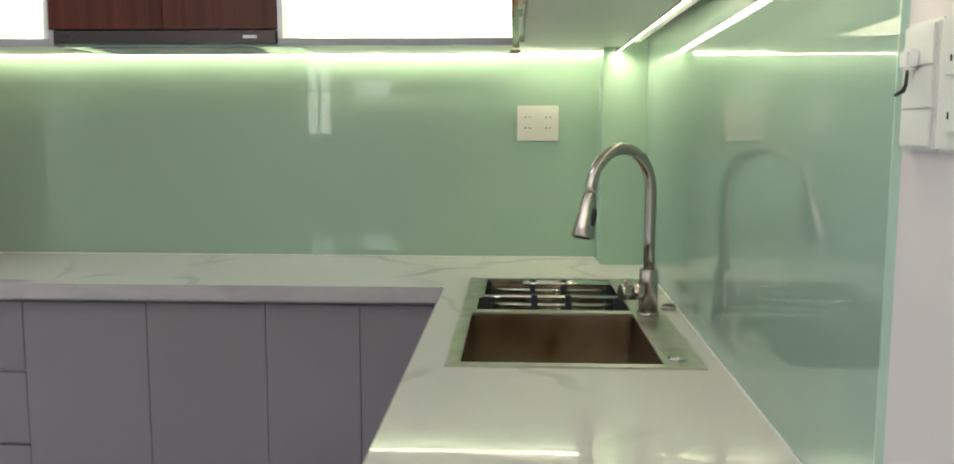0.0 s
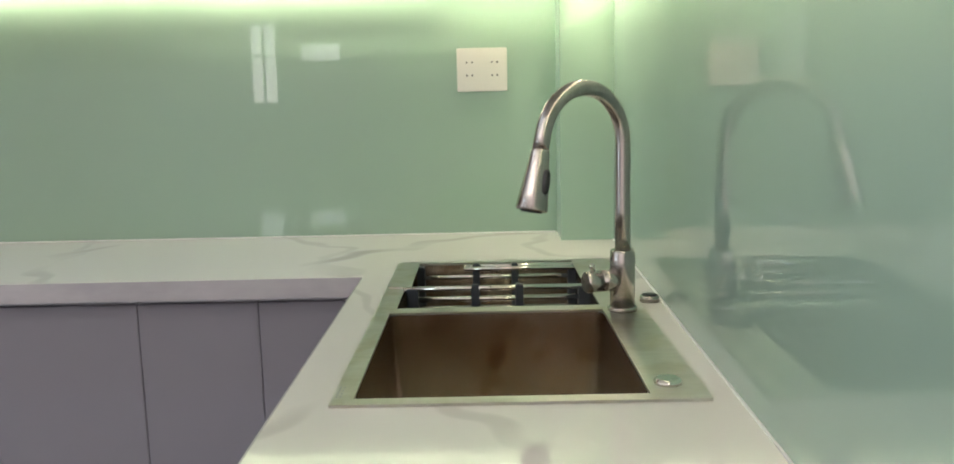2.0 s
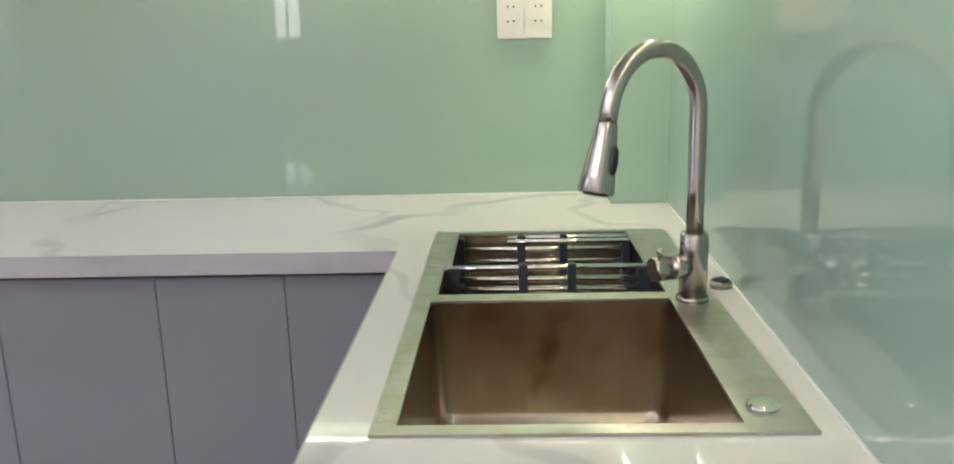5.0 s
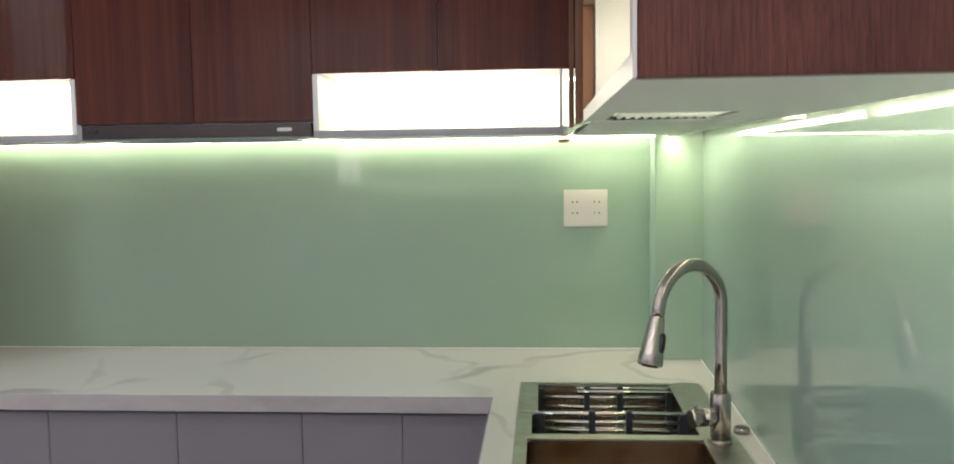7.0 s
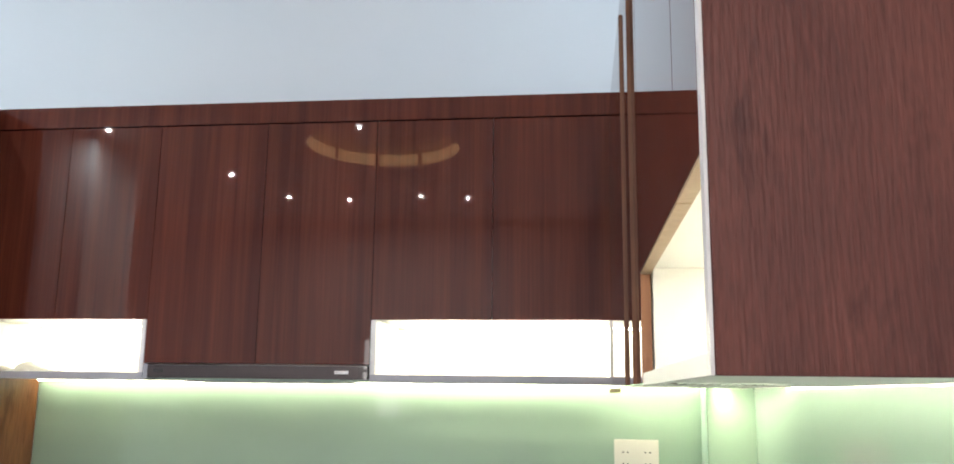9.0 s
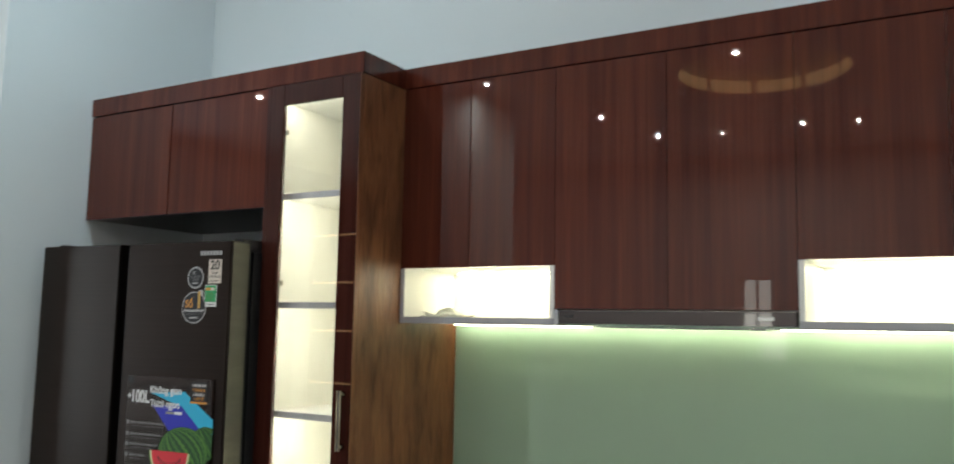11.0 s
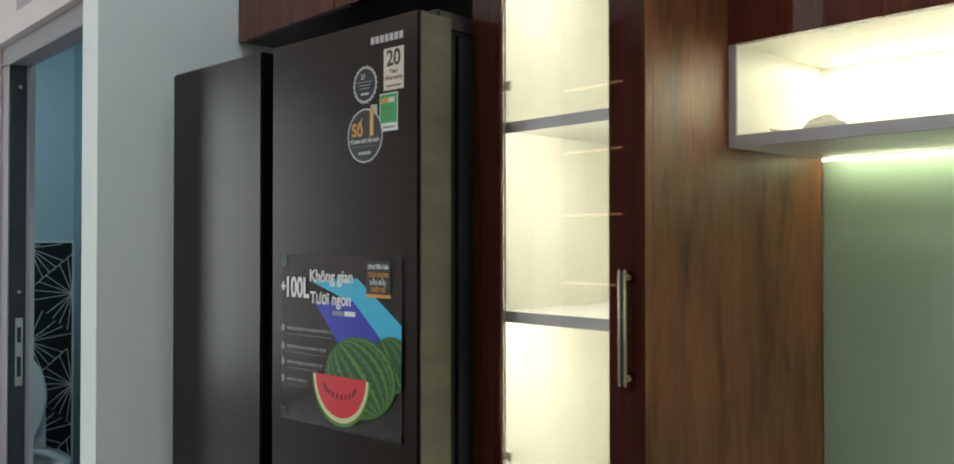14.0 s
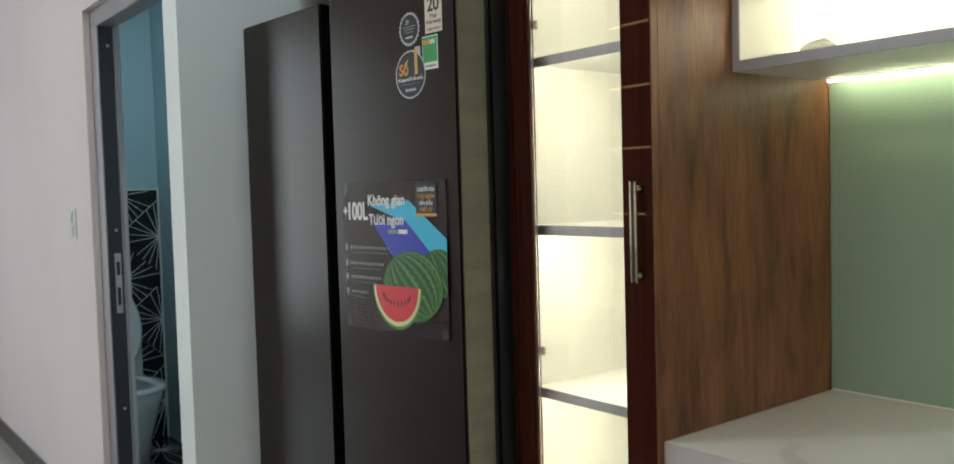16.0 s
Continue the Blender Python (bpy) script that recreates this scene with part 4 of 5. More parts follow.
for z in SHELVES:
    s = part("shelf", B(-1.625, -1.275, 3.178, 3.700, z - 0.006, z + 0.006), M_WHITE, tall, "cream shelf with a grey front edge")
    part("shelf_edge", B(-1.625, -1.275, 3.174, 3.1775, z - 0.0145, z + 0.0065), M_GREYEDGE, s)
    part("led_strip", B(-1.615, -1.285, 3.190, 3.202, z - 0.0078, z - 0.0062), M_LED, s, "lit strip light")
door = part("door_frame", B(-1.637, -1.574, TF - 0.020, TF - 0.001, 0.10, UZT - 0.002), M_FRAME, tall, "dark red-brown glossy door frame", bevel=0.0015)
part("stile", B(-1.318, -1.2445, TF - 0.020, TF - 0.001, 0.10, UZT - 0.002), M_FRAME, door, bevel=0.0015)
part("stile_edge", B(-1.2443, -1.2430, TF - 0.0195, TF - 0.0012, 0.101, UZT - 0.003), M_WOOD, door, "brown wood edge band")
part("rail", B(-1.573, -1.319, TF - 0.020, TF - 0.001, 2.272, UZT - 0.002), M_FRAME, door, bevel=0.0015)
part("rail", B(-1.573, -1.319, TF - 0.020, TF - 0.001, 0.10, 0.17), M_FRAME, door, bevel=0.0015)
pane = part("pane", B(-1.573, -1.319, TF - 0.012, TF - 0.008, 0.171, 2.271), M_GLASS, door, "clear glass pane")
pane.visible_shadow = False
M_HINGE = material("bright_nickel", (0.78, 0.74, 0.66), 0.35, 0.7, grain=((60, 60, 60), (0.70, 0.66, 0.58), 0.3, 0.7))
for z in (0.40, 0.97, 1.665, 2.18):
    bm = B(-1.5735, -1.560, TF - 0.0045, TF + 0.004, z - 0.009, z + 0.009)
    h = part("hinge", bm, M_HINGE, door, "small nickel hinge", bevel=0.002)
    for k in (-1, 1):
        part("hinge_screw", disc(B(), (-1.5665, TF - 0.006, z + 0.005 * k), 0.0022, 0.002, 12, "y"), M_SCREW, h)
hx = -1.273
hy = TF - 0.042
hd = part("door_handle", B(hx - 0.0026, hx + 0.0026, hy - 0.002, hy + 0.004, 1.142, 1.324), M_BLACK, door, "black core between two gold-toned bars", bevel=0.001)
for dx in (-0.0056, 0.0056):
    part("handle_bar", tube(B(), [(hx + dx, hy, 1.139), (hx + dx, hy, 1.142), (hx + dx, hy, 1.324), (hx + dx, hy, 1.327)], [0.0015, 0.0029, 0.0029, 0.0015], 14), M_BRASS, hd, "thin gold-toned bar")
for z in (1.152, 1.314):
    part("handle_post", tube(B(), [(hx, TF - 0.038, z), (hx, TF - 0.028, z), (hx, TF - 0.0205, z)], [0.0055, 0.0065, 0.010], 16), M_BRASS, hd)
# Glowing strip added under the top panel to go with its fill lamp.
part("led_strip", B(-1.615, -1.285, 3.190, 3.202, 2.2945, 2.2985), M_LED, tall, "lit strip light")

# ---------- cabinet over the fridge ----------
oh = thing("overhead_cabinet", (-2.14, TF, 1.925), "glossy brown overhead cabinet above the fridge", "cabinet")
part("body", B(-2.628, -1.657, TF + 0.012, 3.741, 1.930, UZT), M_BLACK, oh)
for a, b in ((-2.628, -2.150), (-2.150, -1.657)):
    part("door", B(a + 0.0015, b - 0.0015, TF - 0.008, TF + 0.011, 1.926, UZT - 0.002), M_GLOSS, oh, bevel=0.0012)
t = thing("cornice", (-1.95, TF, UZT), "dark brown wood cornice above the tall cabinets", "cornice")
part("board", B(-2.628, -1.241, TF - 0.012, 3.740, UZT + 0.002, UZC), M_GLOSS, t, bevel=0.002)
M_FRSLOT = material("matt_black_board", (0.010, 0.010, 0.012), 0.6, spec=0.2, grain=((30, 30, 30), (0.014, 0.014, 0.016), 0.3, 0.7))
t = thing("fridge_side_panel", (-1.66, 3.4, 0), "black panel lining the fridge bay", "panel")
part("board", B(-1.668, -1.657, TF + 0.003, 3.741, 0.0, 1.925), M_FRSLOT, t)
part("front_post", B(-1.652, -1.6385, TF - 0.018, TF + 0.002, 0.0, UZT - 0.002), M_FRAME, t, "dark red wood front post")

# ---------- bathroom seen through the doorway ----------
BX0, BY1 = -5.00, 3.47
M_BWALL = material("bathroom_teal_paint", (0.42, 0.56, 0.60), 0.7, grain=((1.2, 1.2, 1.2), (0.39, 0.53, 0.57), 0.3, 0.7))
structure("bathroom_wall", B(BX0 - 0.1, BX0, YD + 0.131, BY1 + 0.1, 0, 2.9), M_BWALL, "blue-grey painted bathroom wall", "wall")
structure("bathroom_wall", B(BX0, XR - 0.111, BY1, BY1 + 0.1, 0, 2.9), M_BWALL, "blue-grey painted bathroom wall", "wall")
structure("bathroom_ceiling", B(BX0 - 0.1, XR - 0.111, YD + 0.131, BY1 + 0.1, 2.901, 3.0), M_CEIL, "white bathroom ceiling", "ceiling")
tp = structure("bathroom_wall_tile", B(BX0 + 0.0005, BX0 + 0.010, YD + 0.132, BY1 - 0.001, 0.001, 1.37), M_TILE, "black patterned wall tiles with white starburst lines", "wall tile")
random.seed(5)


def line(bm, y0, z0, y1, z1, w=0.0045):
    """A raised white line on the bathroom's end wall."""
    d = Vector((y1 - y0, z1 - z0))
    if d.length < 0.01:
        return
    nrm = Vector((-d.y, d.x)).normalized() * w / 2
    ring = [(y0 + nrm.x, z0 + nrm.y), (y1 + nrm.x, z1 + nrm.y), (y1 - nrm.x, z1 - nrm.y), (y0 - nrm.x, z0 - nrm.y)]
    x0, x1 = BX0 + 0.0102, BX0 + 0.0125
    lo = [bm.verts.new((x0, y, z)) for y, z in ring]
    hi = [bm.verts.new((x1, y, z)) for y, z in ring]
    bm.faces.new(hi)
    for i in range(4):
        bm.faces.new((lo[i], lo[(i + 1) % 4], hi[(i + 1) % 4], hi[i]))


ya, yb = YD + 0.135, BY1 - 0.003
stars = [(yb - 0.205 - 0.20 * (1 - c % 2) * (c > 1) + 0.20 * (c == 1) - 0.20 * (c == 3), z) for c, z0 in ((0, 1.345), (1, 1.115), (2, 1.345), (3, 1.115)) for z in (z0, z0 - 0.455, z0 - 0.91)]
stars = sorted({(round(y, 3), round(z, 3)) for y, z in stars})
for i, (sy, sz) in enumerate(stars):
    bm = bmesh.new()
    ends = []
    for k in range(24):
        a = 2 * math.pi * (k + 0.5) / 24
        dy, dz = math.cos(a), math.sin(a)
        f, whole = 0.25, True
        for oy, oz in stars:
            along = (oy - sy) * dy + (oz - sz) * dz
            if along > 1e-6:
                f = min(f, ((oy - sy) ** 2 + (oz - sz) ** 2) / (2 * along))
        for lo_, hi_, s0, d in ((ya, yb, sy, dy), (0.01, 1.365, sz, dz)):
            if abs(d) > 1e-6:
                room = ((hi_ if d > 0 else lo_) - s0) / d
                if room < f:
                    f, whole = max(room, 0.0), False
        end = (sy + dy * f, sz + dz * f)
        ends.append((end, whole))
        if k % 5 != 3:
            line(bm, sy, sz, *end, w=0.0032)
    if i % 2 == 0:
        for (p, u), (q, v) in zip(ends, ends[1:] + ends[:1]):
            if u and v:
                line(bm, *p, *q, w=0.0032)
    if bm.verts:
        part("starburst", bm, M_LINE, tp)
    else:
        bm.free()
part("top_trim", B(BX0 + 0.0005, BX0 + 0.013, YD + 0.132, BY1 - 0.001, 1.3705, 1.378), M_LINE, tp)
part("corner_trim", B(BX0 + 0.0102, BX0 + 0.014, BY1 - 0.010, BY1 - 0.001, 0.001, 1.37), M_LINE, tp)

bf = structure("bathroom_floor_tile", B(BX0 + 0.0105, XR - 0.112, YD + 0.132, BY1 - 0.001, 0.0005, 0.006), M_TILE, "black floor tiles with white starburst lines", "floor tile")
for cx in (-4.75, -4.35, -3.95, -3.55, -3.15):
    for cy in (YD + 0.24, YD + 0.58):
        bm = bmesh.new()
        for k in range(18):
            a = 2 * math.pi * (k + 0.5) / 18
            reach = min(0.24, (0.17 if math.sin(a) > 0 else 0.10 if cy < YD + 0.3 else 0.17) / max(abs(math.sin(a)), 0.05), 0.20 / max(abs(math.cos(a)), 0.05))
            d, nrm = Vector((math.cos(a), math.sin(a))), Vector((-math.sin(a), math.cos(a))) * 0.0016
            p, q = Vector((cx, cy)) + d * 0.004, Vector((cx, min(cy, BY1 - 0.12))) + d * min(reach, 0.11 if cy > YD + 0.5 and math.sin(a) > 0.3 else reach)
            prism(bm, [tuple(p - nrm), tuple(q - nrm), tuple(q + nrm), tuple(p + nrm)], 0.0062, 0.0072)
        part("starburst", bm, M_LINE, bf)

toilet = thing("toilet", (-4.62, 3.15, 0), "white ceramic toilet with its lid raised", "toilet")
TY, TXB = 3.118, BX0 + 0.02


def oval(z, x0, x1, w):
    """A ring of an oval, from the back x0 to the nose x1, of half width w."""
    ring = []
    for k in range(28):
        a = 2 * math.pi * k / 28
        cx, rx = (x0 + x1) / 2, (x1 - x0) / 2
        ring.append((cx + rx * math.copysign(abs(math.cos(a)) ** 0.8, math.cos(a)), TY + w * math.copysign(abs(math.sin(a)) ** 0.75, math.sin(a)), z))
    return ring


def loft(rings, close=True):
    bm = bmesh.new()
    vs = [[bm.verts.new(p) for p in r] for r in rings]
    n = len(vs[0])
    for a, b in zip(vs, vs[1:]):
        for k in range(n):
            bm.faces.new((a[k], a[(k + 1) % n], b[(k + 1) % n], b[k])).smooth = True
    if close:
        bm.faces.new(vs[0][::-1])
        bm.faces.new(vs[-1])
    return bm


part("pedestal", loft([oval(0.001, TXB + 0.06, TXB + 0.52, 0.13), oval(0.15, TXB + 0.06, TXB + 0.54, 0.135), oval(0.30, TXB + 0.06, TXB + 0.60, 0.165), oval(0.395, TXB + 0.06, TXB + 0.64, 0.180), oval(0.40, TXB + 0.10, TXB + 0.60, 0.140), oval(0.33, TXB + 0.16, TXB + 0.55, 0.10), oval(0.24, TXB + 0.22, TXB + 0.46, 0.06)]), M_CERAMIC, toilet)
part("seat", loft([oval(0.402, TXB + 0.17, TXB + 0.65, 0.185), oval(0.418, TXB + 0.17, TXB + 0.65, 0.185), oval(0.420, TXB + 0.24, TXB + 0.58, 0.115), oval(0.402, TXB + 0.24, TXB + 0.58, 0.115), oval(0.402, TXB + 0.17, TXB + 0.65, 0.185)], False), M_CERAMIC, toilet)
bm = bmesh.new()
rings = []
for dx in (0.0, 0.010, 0.020):
    ring = []
    for k in range(28):
        a = 2 * math.pi * k / 28
        s = 1.0 if dx != 0.020 else 0.93
        z = 0.645 + 0.225 * s * math.sin(a)
        ring.append((TXB + 0.165 + dx - 0.18 * (z - 0.42) * 0.4, TY + 0.180 * s * math.copysign(abs(math.cos(a)) ** 0.8, math.cos(a)), z))
    rings.append(ring)
bm.free()
part("lid", loft(rings), M_CERAMIC, toilet, "raised white lid")
part("cistern", B(TXB, TXB + 0.125, TY - 0.19, TY + 0.19, 0.36, 0.66), M_CERAMIC, toilet, bevel=0.02)
part("lid_buffer", disc(B(), (TXB + 0.150, TY + 0.10, 0.80), 0.008, 0.012, 12, "x"), M_GREYEDGE, toilet)

# ---------- bathroom door: sliding leaf and frame ----------
fr = thing("door_1", (-3.1, YD, 0), "open sliding door with a dark aluminium leaf in a grey frame", "door")
FYA, FYB = YD + 0.023, YD + 0.090
part("frame_head", B(DX0 + 0.001, DX1 - 0.001, FYA, FYB, DZ - 0.065, DZ - 0.001), M_ALU, fr, "lavender grey aluminium head", bevel=0.002)
part("frame_jamb", B(DX0 + 0.001, DX0 + 0.095, FYA, FYA + 0.004, 0.001, DZ - 0.066), M_ALU, fr, bevel=0.001)
part("frame_jamb", B(DX1 - 0.008, DX1 - 0.0005, FYA, FYB, 0.001, DZ - 0.076), M_WALLW, fr)
lf = part("leaf", B(DX0 + 0.004, DX0 + 0.100, FYA + 0.005, FYA + 0.062, 0.004, DZ - 0.067), M_DARKALU, fr, "dark aluminium leaf edge", bevel=0.002)
part("edge_trim", B(DX0 + 0.101, DX0 + 0.106, FYA + 0.052, FYA + 0.062, 0.004, DZ - 0.067), M_ALU, lf)
lx = DX0 + 0.1005
lk = part("lock_plate", B(lx, lx + 0.002, FYA + 0.022, FYA + 0.044, 0.905, 1.125), M_STEEL, lf, "steel lock face plate")
for z0, z1 in ((1.045, 1.095), (0.935, 1.000)):
    part("latch_slot", B(lx + 0.0021, lx + 0.0032, FYA + 0.027, FYA + 0.039, z0, z1), M_BLACK, lk)
for z in (1.21, 1.88, 0.55):
    part("leaf_screw", disc(B(), (lx, FYA + 0.033, z), 0.006, 0.0015, 14, "x"), M_STEEL, lf)
M_SWITCH = material("bright_white_plastic", (0.93, 0.93, 0.93), 0.2, grain=((9, 9, 9), (0.90, 0.90, 0.90), 0.3, 0.7))
t = thing("light_switch", (-3.86, YD, 1.23), "white wall switch plate beside the bathroom door", "light switch")
part("back_plate", B(-3.90, -3.825, YD - 0.010, YD - 0.0005, 1.17, 1.292), M_SWITCH, t, bevel=0.003)
for z in (1.205, 1.258):
    part("rocker_surround", B(-3.886, -3.839, YD - 0.0115, YD - 0.0101, z - 0.021, z + 0.021), M_GREYEDGE, t)
    part("rocker", B(-3.882, -3.843, YD - 0.016, YD - 0.0116, z - 0.017, z + 0.017), M_SWITCH, t, bevel=0.002)

# ---------- fridge ----------
FA = 4.0
FRX, FRY = -1.633, 2.985  # front corner beside the tall cabinet
fridge = thing("fridge", (FRX, FRY, 0), "dark brushed steel side-by-side fridge with stickers and a poster", "fridge", turn=FA)
W, HT = 0.913, 1.795


def fpart(name, bm, mat, parent=None, label="", bevel=0.0, **k):
    return part(name, bm, mat, parent or fridge, label, bevel, local=True, **k)


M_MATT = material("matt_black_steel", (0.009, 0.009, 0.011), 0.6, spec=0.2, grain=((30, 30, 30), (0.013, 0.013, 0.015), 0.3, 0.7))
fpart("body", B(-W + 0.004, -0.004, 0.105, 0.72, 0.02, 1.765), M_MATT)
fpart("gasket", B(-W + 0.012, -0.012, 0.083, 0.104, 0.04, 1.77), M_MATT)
GAP0, GAP1 = -0.513, -0.471
ld = fpart("freezer_door", B(-W, GAP0, 0.0, 0.082, 0.03, HT), M_FRIDGE, None, "dark steel freezer door", bevel=0.004)
rd = fpart("fridge_door", B(GAP1, -0.003, 0.0, 0.080, 0.03, HT), M_FRIDGE, None, "dark steel fridge door", bevel=0.004)
fpart("door_side", B(-0.0029, 0.0, 0.004, 0.080, 0.034, HT - 0.004), M_FRSIDE, rd, "reflective door side, mirrored green put into its olive colour")
fpart("recess_grip", B(GAP0 + 0.001, GAP1 - 0.001, 0.035, 0.081, 0.04, HT - 0.01), M_BLACK)
for x in (-0.03, -W + 0.03):
    h = fpart("hinge_cover", B(x - 0.024, x + 0.024, 0.05, 0.20, HT - 0.028, HT + 0.012), M_BLACK, None, "", 0.006)
for x in (-0.08, -W + 0.08):
    fpart("foot", tube(B(), [(x, 0.3, 0.0), (x, 0.3, 0.02)], 0.02, 14), M_BLACK)

# stickers, maker's mark and poster on the fridge door
C_SILVER = material("silver_print", (0.50, 0.50, 0.50), 0.3, 0.6)
C_BLACK, C_WHITE = flat("black_print", (0.012, 0.012, 0.014)), flat("white_print", (0.72, 0.72, 0.72))
C_ORANGE, C_GOLD = flat("orange_print", (0.62, 0.27, 0.045)), flat("gold_print", (0.60, 0.36, 0.09))
C_GREEN, C_CYAN, C_BLUE = flat("green_print", (0.03, 0.33, 0.12)), flat("cyan_print", (0.03, 0.42, 0.66)), flat("blue_print", (0.020, 0.025, 0.40))
C_RED, C_RIND, C_DGREEN, C_LGREEN = flat("melon_red", (0.60, 0.030, 0.045)), flat("melon_rind", (0.62, 0.66, 0.36)), flat("melon_dark_green", (0.018, 0.070, 0.018)), flat("melon_light_green", (0.085, 0.215, 0.035))
C_MGREEN = flat("melon_mid_green", (0.055, 0.155, 0.030))
C_TAN, C_GREYT = flat("tan_print", (0.62, 0.55, 0.48)), flat("grey_print", (0.24, 0.24, 0.24))
M_ACRYLIC = clear_glass()
M_ACRYLIC.name = "clear_acrylic"
M_ACRYLIC.node_tree.nodes["Principled BSDF"].inputs["IOR"].default_value = 1.45


def ellipse(cx, cz, rx, rz, n=40, a0=0.0, a1=360.0):
    return [(cx + rx * math.cos(radians(a0 + (a1 - a0) * k / n)), cz + rz * math.sin(radians(a0 + (a1 - a0) * k / n))) for k in range(n + (a1 - a0 < 360))]


def clip_x(ring, most):
    return [(min(x, most), z) for x, z in ring]


def sticker(name, ring, y, mat, parent, label=""):
    return fpart(name, plate(bmesh.new(), ring, y - 0.0004, y), mat, parent, label)


def rect(x0, x1, z0, z1):
    return [(x0, z0), (x1, z0), (x1, z1), (x0, z1)]


for k in range(7):
    x = -0.137 + k * 0.0136
    sticker("maker_mark", rect(x, x + 0.0102, 1.749, 1.763), -0.0002, C_SILVER, rd, "silver maker's mark")

st = sticker("warranty_sticker", rect(-0.099, -0.043, 1.656, 1.735), -0.0002, C_TAN, rd, "pale warranty sticker reading 20 Year Warranty")
text("lettering", "20", -0.071, 1.702, 0.042, C_BLACK, st, -0.0010, "CENTER", 0.0008, 0.95)
text("lettering", "Year", -0.071, 1.687, 0.0135, C_BLACK, st, -0.0010, "CENTER")
text("lettering", "Warranty", -0.071, 1.675, 0.0125, C_BLACK, st, -0.0010, "CENTER")
text("lettering", "Digital Inverter", -0.071, 1.662, 0.0068, C_BLACK, st, -0.0010, "CENTER")

ring = []
for k in range(88):
    a = 2 * math.pi * k / 88
    r = 0.0365 if k % 4 < 2 else 0.0335
    ring.append((-0.154 + r * math.cos(a), 1.675 + r * 1.02 * math.sin(a)))
st = sticker("gear_sticker", ring, -0.0002, C_SILVER, rd, "round black sticker with a silver toothed rim reading 21")
sticker("black_disc", ellipse(-0.154, 1.675, 0.0305, 0.031), -0.0007, C_BLACK, st)
text("lettering", "21", -0.166, 1.686, 0.0135, C_SILVER, st, -0.0013, "LEFT", 0.0002)
for z, w in ((1.680, 0.022), (1.674, 0.018), (1.668, 0.014)):
    sticker("print_line", rect(-0.154 - w, -0.154 + w, z - 0.0008, z + 0.0008), -0.0012, C_GREYT, st)
sticker("print_line", rect(-0.166, -0.142, 1.655, 1.659), -0.0012, C_SILVER, st)

st = sticker("energy_label", rect(-0.1105, -0.0595, 1.580, 1.651), -0.0002, C_WHITE, rd, "green energy rating label with a white border")
sticker("green_field", rect(-0.1085, -0.0615, 1.595, 1.649), -0.0007, C_GREEN, st)
sticker("rating_strip", rect(-0.106, -0.085, 1.633, 1.642), -0.0012, C_ORANGE, st)
sticker("rating_strip", rect(-0.0845, -0.068, 1.633, 1.642), -0.0012, C_TAN, st)
for k in range(5):
    sticker("print_line", rect(-0.104, -0.076 + 0.004 * (k % 2), 1.600 + 0.0058 * k, 1.6022 + 0.0058 * k), -0.0012, C_LGREEN, st)
sticker("print_line", rect(-0.100, -0.066, 1.585, 1.589), -0.0008, C_GREYT, st)

cx, cz = -0.1545, 1.5765
st = sticker("award_sticker", ellipse(cx, cz, 0.0525, 0.0525), -0.0002, C_SILVER, rd, "round black and gold award sticker")
sticker("award_tab", rect(-0.137, -0.118, 1.612, 1.634), -0.0003, C_SILVER, st)
sticker("black_disc", ellipse(cx, cz, 0.0492, 0.0492), -0.0007, C_BLACK, st)
text("lettering", "Số", -0.1930, 1.577, 0.0345, C_ORANGE, st, -0.0013, "LEFT", 0.0010, 0.92)
text("lettering", "1", -0.1490, 1.577, 0.074, C_GOLD, st, -0.0013, "LEFT", 0.0022, 0.85)
text("lettering", "TỦ LẠNH XUẤT SẮC NHẤT", cx, 1.5630, 0.0086, C_WHITE, st, -0.0013, "CENTER", 0.0002, 0.82)
sticker("print_line", rect(-0.187, -0.122, 1.5555, 1.5563), -0.0012, C_GREYT, st)
for k in range(6):
    x = -0.172 + 0.0062 * k
    sticker("print_block", rect(x, x + 0.0046, 1.540, 1.546), -0.0012, C_SILVER, st)

# clear acrylic poster
poster = fpart("poster", B(-0.4325, -0.0430, -0.0035, -0.0012, 0.998, 1.3445), M_ACRYLIC, rd, "clear acrylic poster with a watermelon and white lettering", 0.0006)
Y1 = -0.0038
for x, z in ((-0.418, 1.331), (-0.0575, 1.012), (-0.418, 1.012)):
    sticker("suction_pad", ellipse(x, z, 0.0125, 0.0125, 24), Y1, C_BLACK, poster)
sticker("cyan_band", [(-0.322, 1.291), (-0.172, 1.301), (-0.0440, 1.217), (-0.0440, 1.150), (-0.115, 1.196), (-0.180, 1.250)], Y1, C_CYAN, poster)
sticker("blue_band", [(-0.310, 1.250), (-0.185, 1.256), (-0.1020, 1.188), (-0.190, 1.130), (-0.2200, 1.158)], Y1 - 0.0003, C_BLUE, poster)
text("lettering", "+", -0.4290, 1.266, 0.034, C_WHITE, poster, Y1 - 0.0015, "LEFT", 0.0010)
text("lettering", "100L", -0.4130, 1.2575, 0.058, C_WHITE, poster, Y1 - 0.0015, "LEFT", 0.0016, 0.74)
text("lettering", "Không gian", -0.326, 1.291, 0.0345, C_WHITE, poster, Y1 - 0.0015, "LEFT", 0.0008, 0.92)
text("lettering", "Tươi ngon", -0.323, 1.246, 0.0345, C_WHITE, poster, Y1 - 0.0015, "LEFT", 0.0008, 0.90)
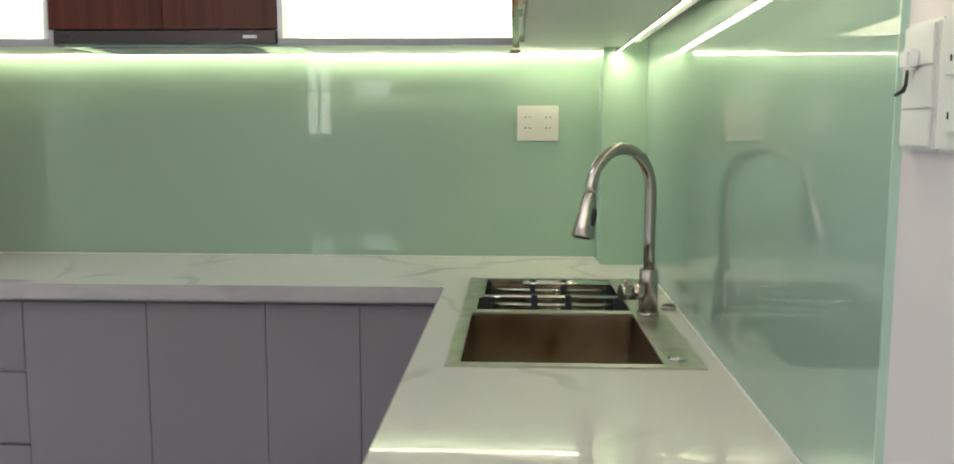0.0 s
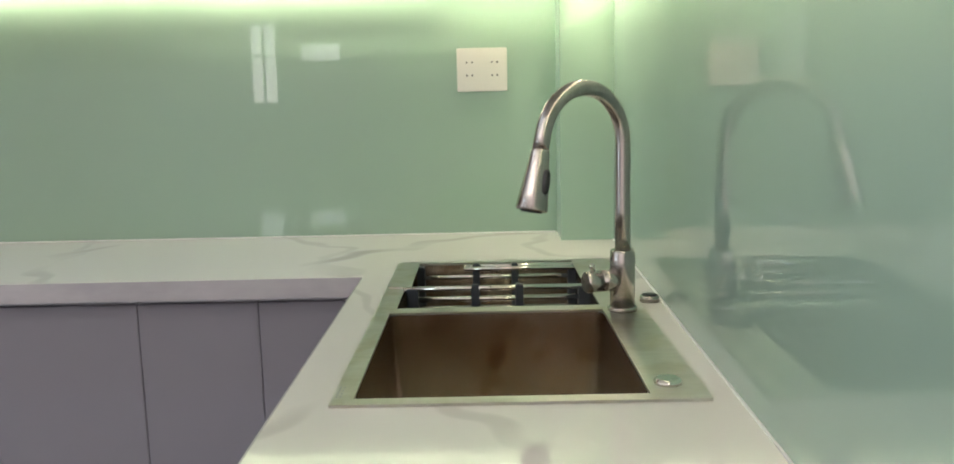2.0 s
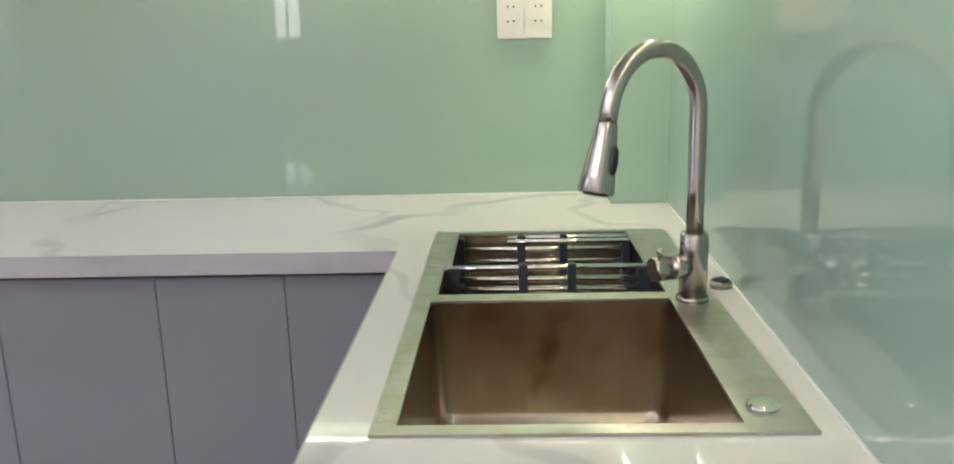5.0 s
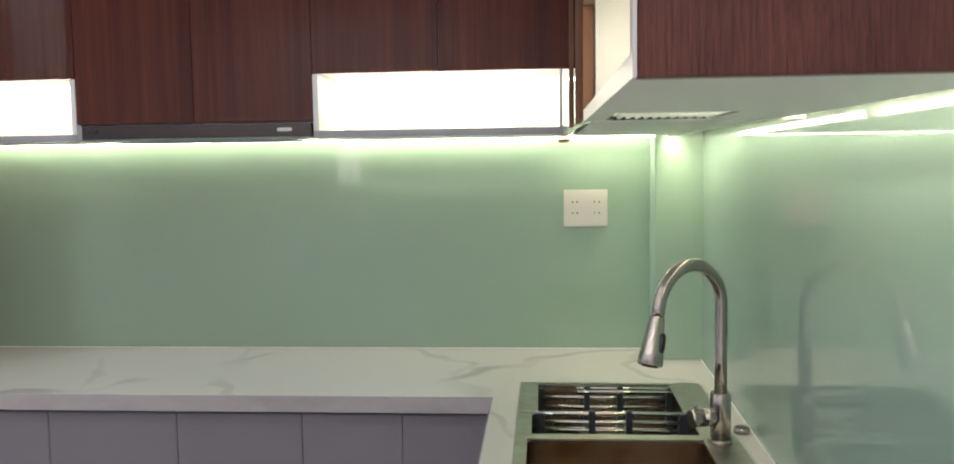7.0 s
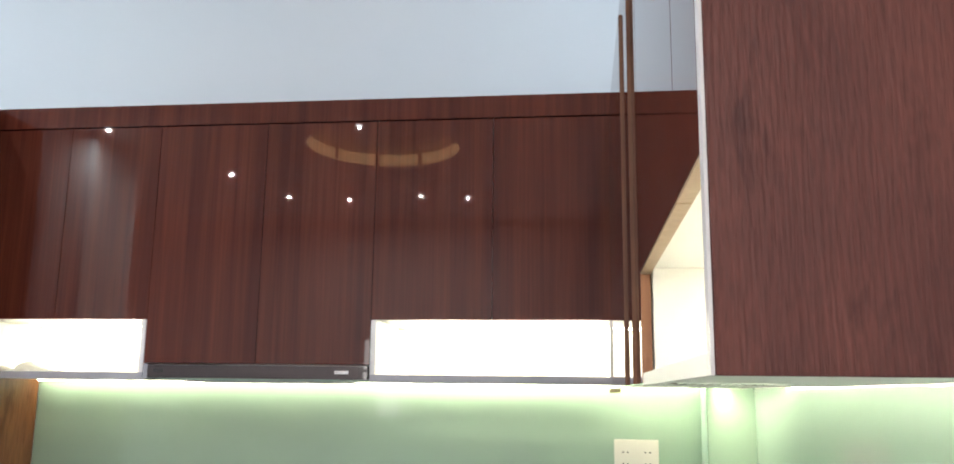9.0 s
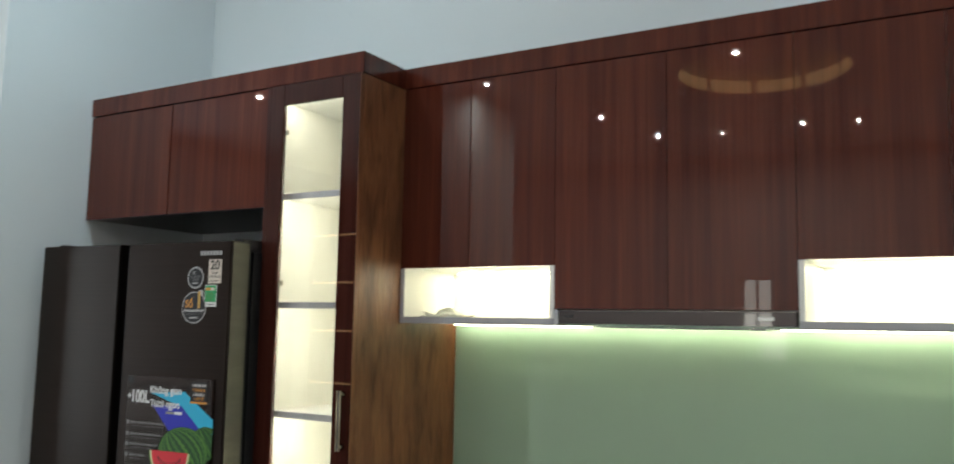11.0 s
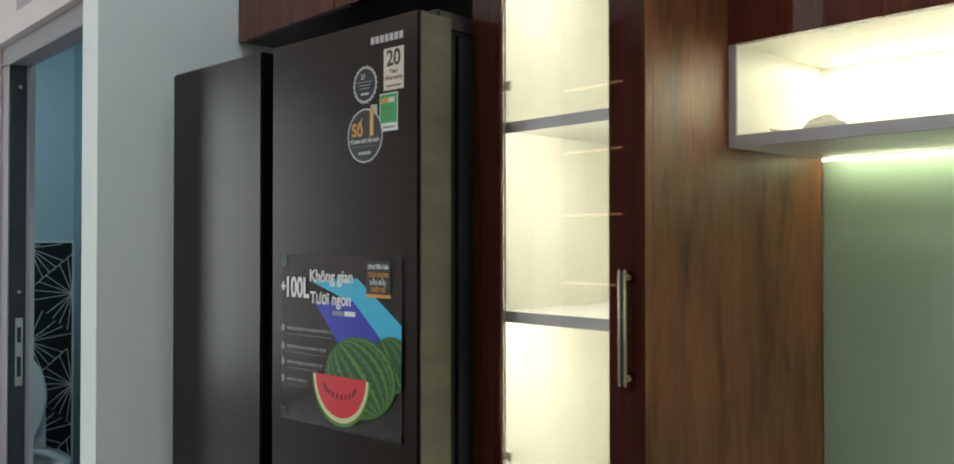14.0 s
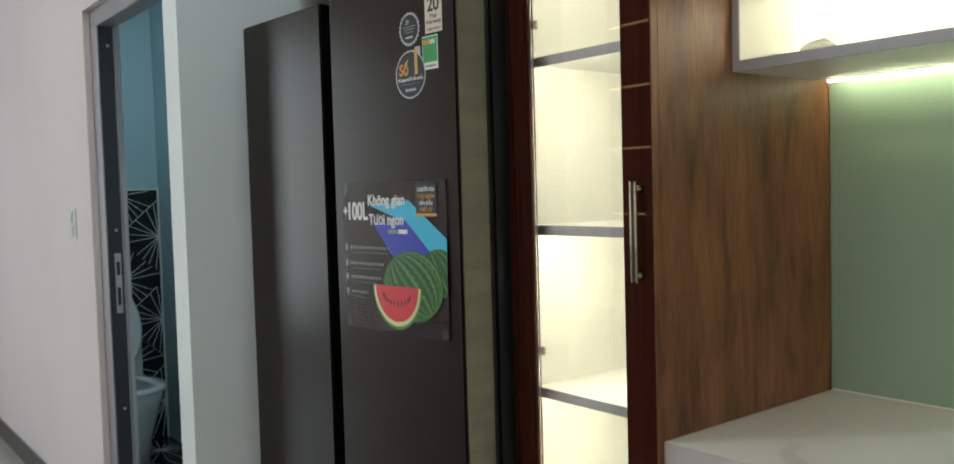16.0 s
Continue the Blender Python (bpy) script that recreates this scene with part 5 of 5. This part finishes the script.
sticker("print_bar", rect(-0.249, -0.214, 1.2255, 1.2340), Y1 - 0.0008, C_GREYT, poster)
sticker("print_bar", rect(-0.211, -0.178, 1.2255, 1.2350), Y1 - 0.0008, C_WHITE, poster)
bk = sticker("black_tag", rect(-0.1450, -0.0740, 1.2720, 1.3350), Y1 - 0.0004, C_BLACK, poster, "black tag with white and orange lettering")
sticker("orange_foot", rect(-0.1450, -0.0740, 1.2655, 1.2718), Y1 - 0.0004, C_ORANGE, poster)
for words, z, m in (("CHUYÊN GIA", 1.3200, C_WHITE), ("TƯƠI NGON", 1.3050, C_ORANGE), ("DẪN ĐẦU", 1.2900, C_WHITE), ("THIẾT KẾ", 1.2765, C_ORANGE)):
    text("lettering", words, -0.1095, z, 0.0118, m, bk, Y1 - 0.0014, "CENTER", 0.0002, 0.86)
for z, x1 in ((1.190, -0.232), (1.152, -0.264), (1.119, -0.279), (1.083, -0.320)):
    sticker("bullet_ring", ellipse(-0.421, z, 0.0060, 0.0085, 16), Y1, C_GREYT, poster)
    n = int((x1 + 0.406) / 0.0125)
    for k in range(n):
        a = -0.406 + k * 0.0125
        sticker("print_bar", rect(a, a + 0.0100 - 0.003 * (k * 7 % 3) / 2, z - 0.0028, z + 0.0032), Y1, C_GREYT, poster)
    sticker("print_line", rect(-0.404, x1 - 0.02, z - 0.0125, z - 0.0112), Y1, C_GREYT, poster)


def melon(cx, cz, rx, rz, y, most, stripes, tilt):
    """A printed whole melon: stripes run as meridians to its ends, which are tilted."""
    body = sticker("melon", clip_x(ellipse(cx, cz, rx, rz), most), y, C_DGREEN, poster, "printed whole watermelon")
    ct, st_ = math.cos(radians(tilt)), math.sin(radians(tilt))
    for i in range(stripes):
        f = math.sin(radians(-74 + 148 * i / (stripes - 1)))
        left, right = [], []
        for k in range(33):
            a = radians(-84 + 168 * k / 32)
            wob = 0.020 * math.sin(k * 2.3 + i * 1.9) * math.cos(a)
            half = (0.050 + 0.022 * math.sin(k * 3.7 + i * 2.1)) * math.cos(a) * (1.15 - abs(f) * 0.5) + 0.004
            for side_, out in ((-half, left), (half, right)):
                u, v = (f * math.cos(a) + side_ + wob) * 0.96, 0.97 * math.sin(a)
                out.append((min(cx + rx * (u * ct - v * st_), most), cz + rz * (u * st_ + v * ct)))
        if left[16][0] < most - 0.001 or right[24][0] < most - 0.001:
            sticker("melon_stripe", right + left[::-1], y - 0.0005, C_LGREEN if i % 2 else C_MGREEN, body)
    return body


melon(-0.070, 1.142, 0.060, 0.053, Y1 - 0.0006, -0.0440, 7, 30)
melon(-0.165, 1.108, 0.108, 0.080, Y1 - 0.0016, -0.0440, 10, 38)
sl = sticker("melon_slice", [(-0.312, 1.104)] + ellipse(-0.2205, 1.104, 0.0915, 0.097, 30, 184, 360), Y1 - 0.0030, C_LGREEN, poster, "printed red watermelon slice")
sticker("slice_rind", [(-0.307, 1.105)] + ellipse(-0.2205, 1.105, 0.0865, 0.0905, 30, 184, 360), Y1 - 0.0035, C_RIND, sl)
sticker("slice_flesh", [(-0.300, 1.106)] + ellipse(-0.2205, 1.106, 0.0795, 0.0815, 30, 184, 360), Y1 - 0.0040, C_RED, sl)
for k in range(10):
    a = radians(198 + 15.5 * k)
    x, z = -0.2205 + 0.052 * math.cos(a), 1.092 + 0.026 * math.sin(a)
    sticker("seed", ellipse(x, z, 0.0022, 0.0066, 10), Y1 - 0.0045, C_BLACK, sl)
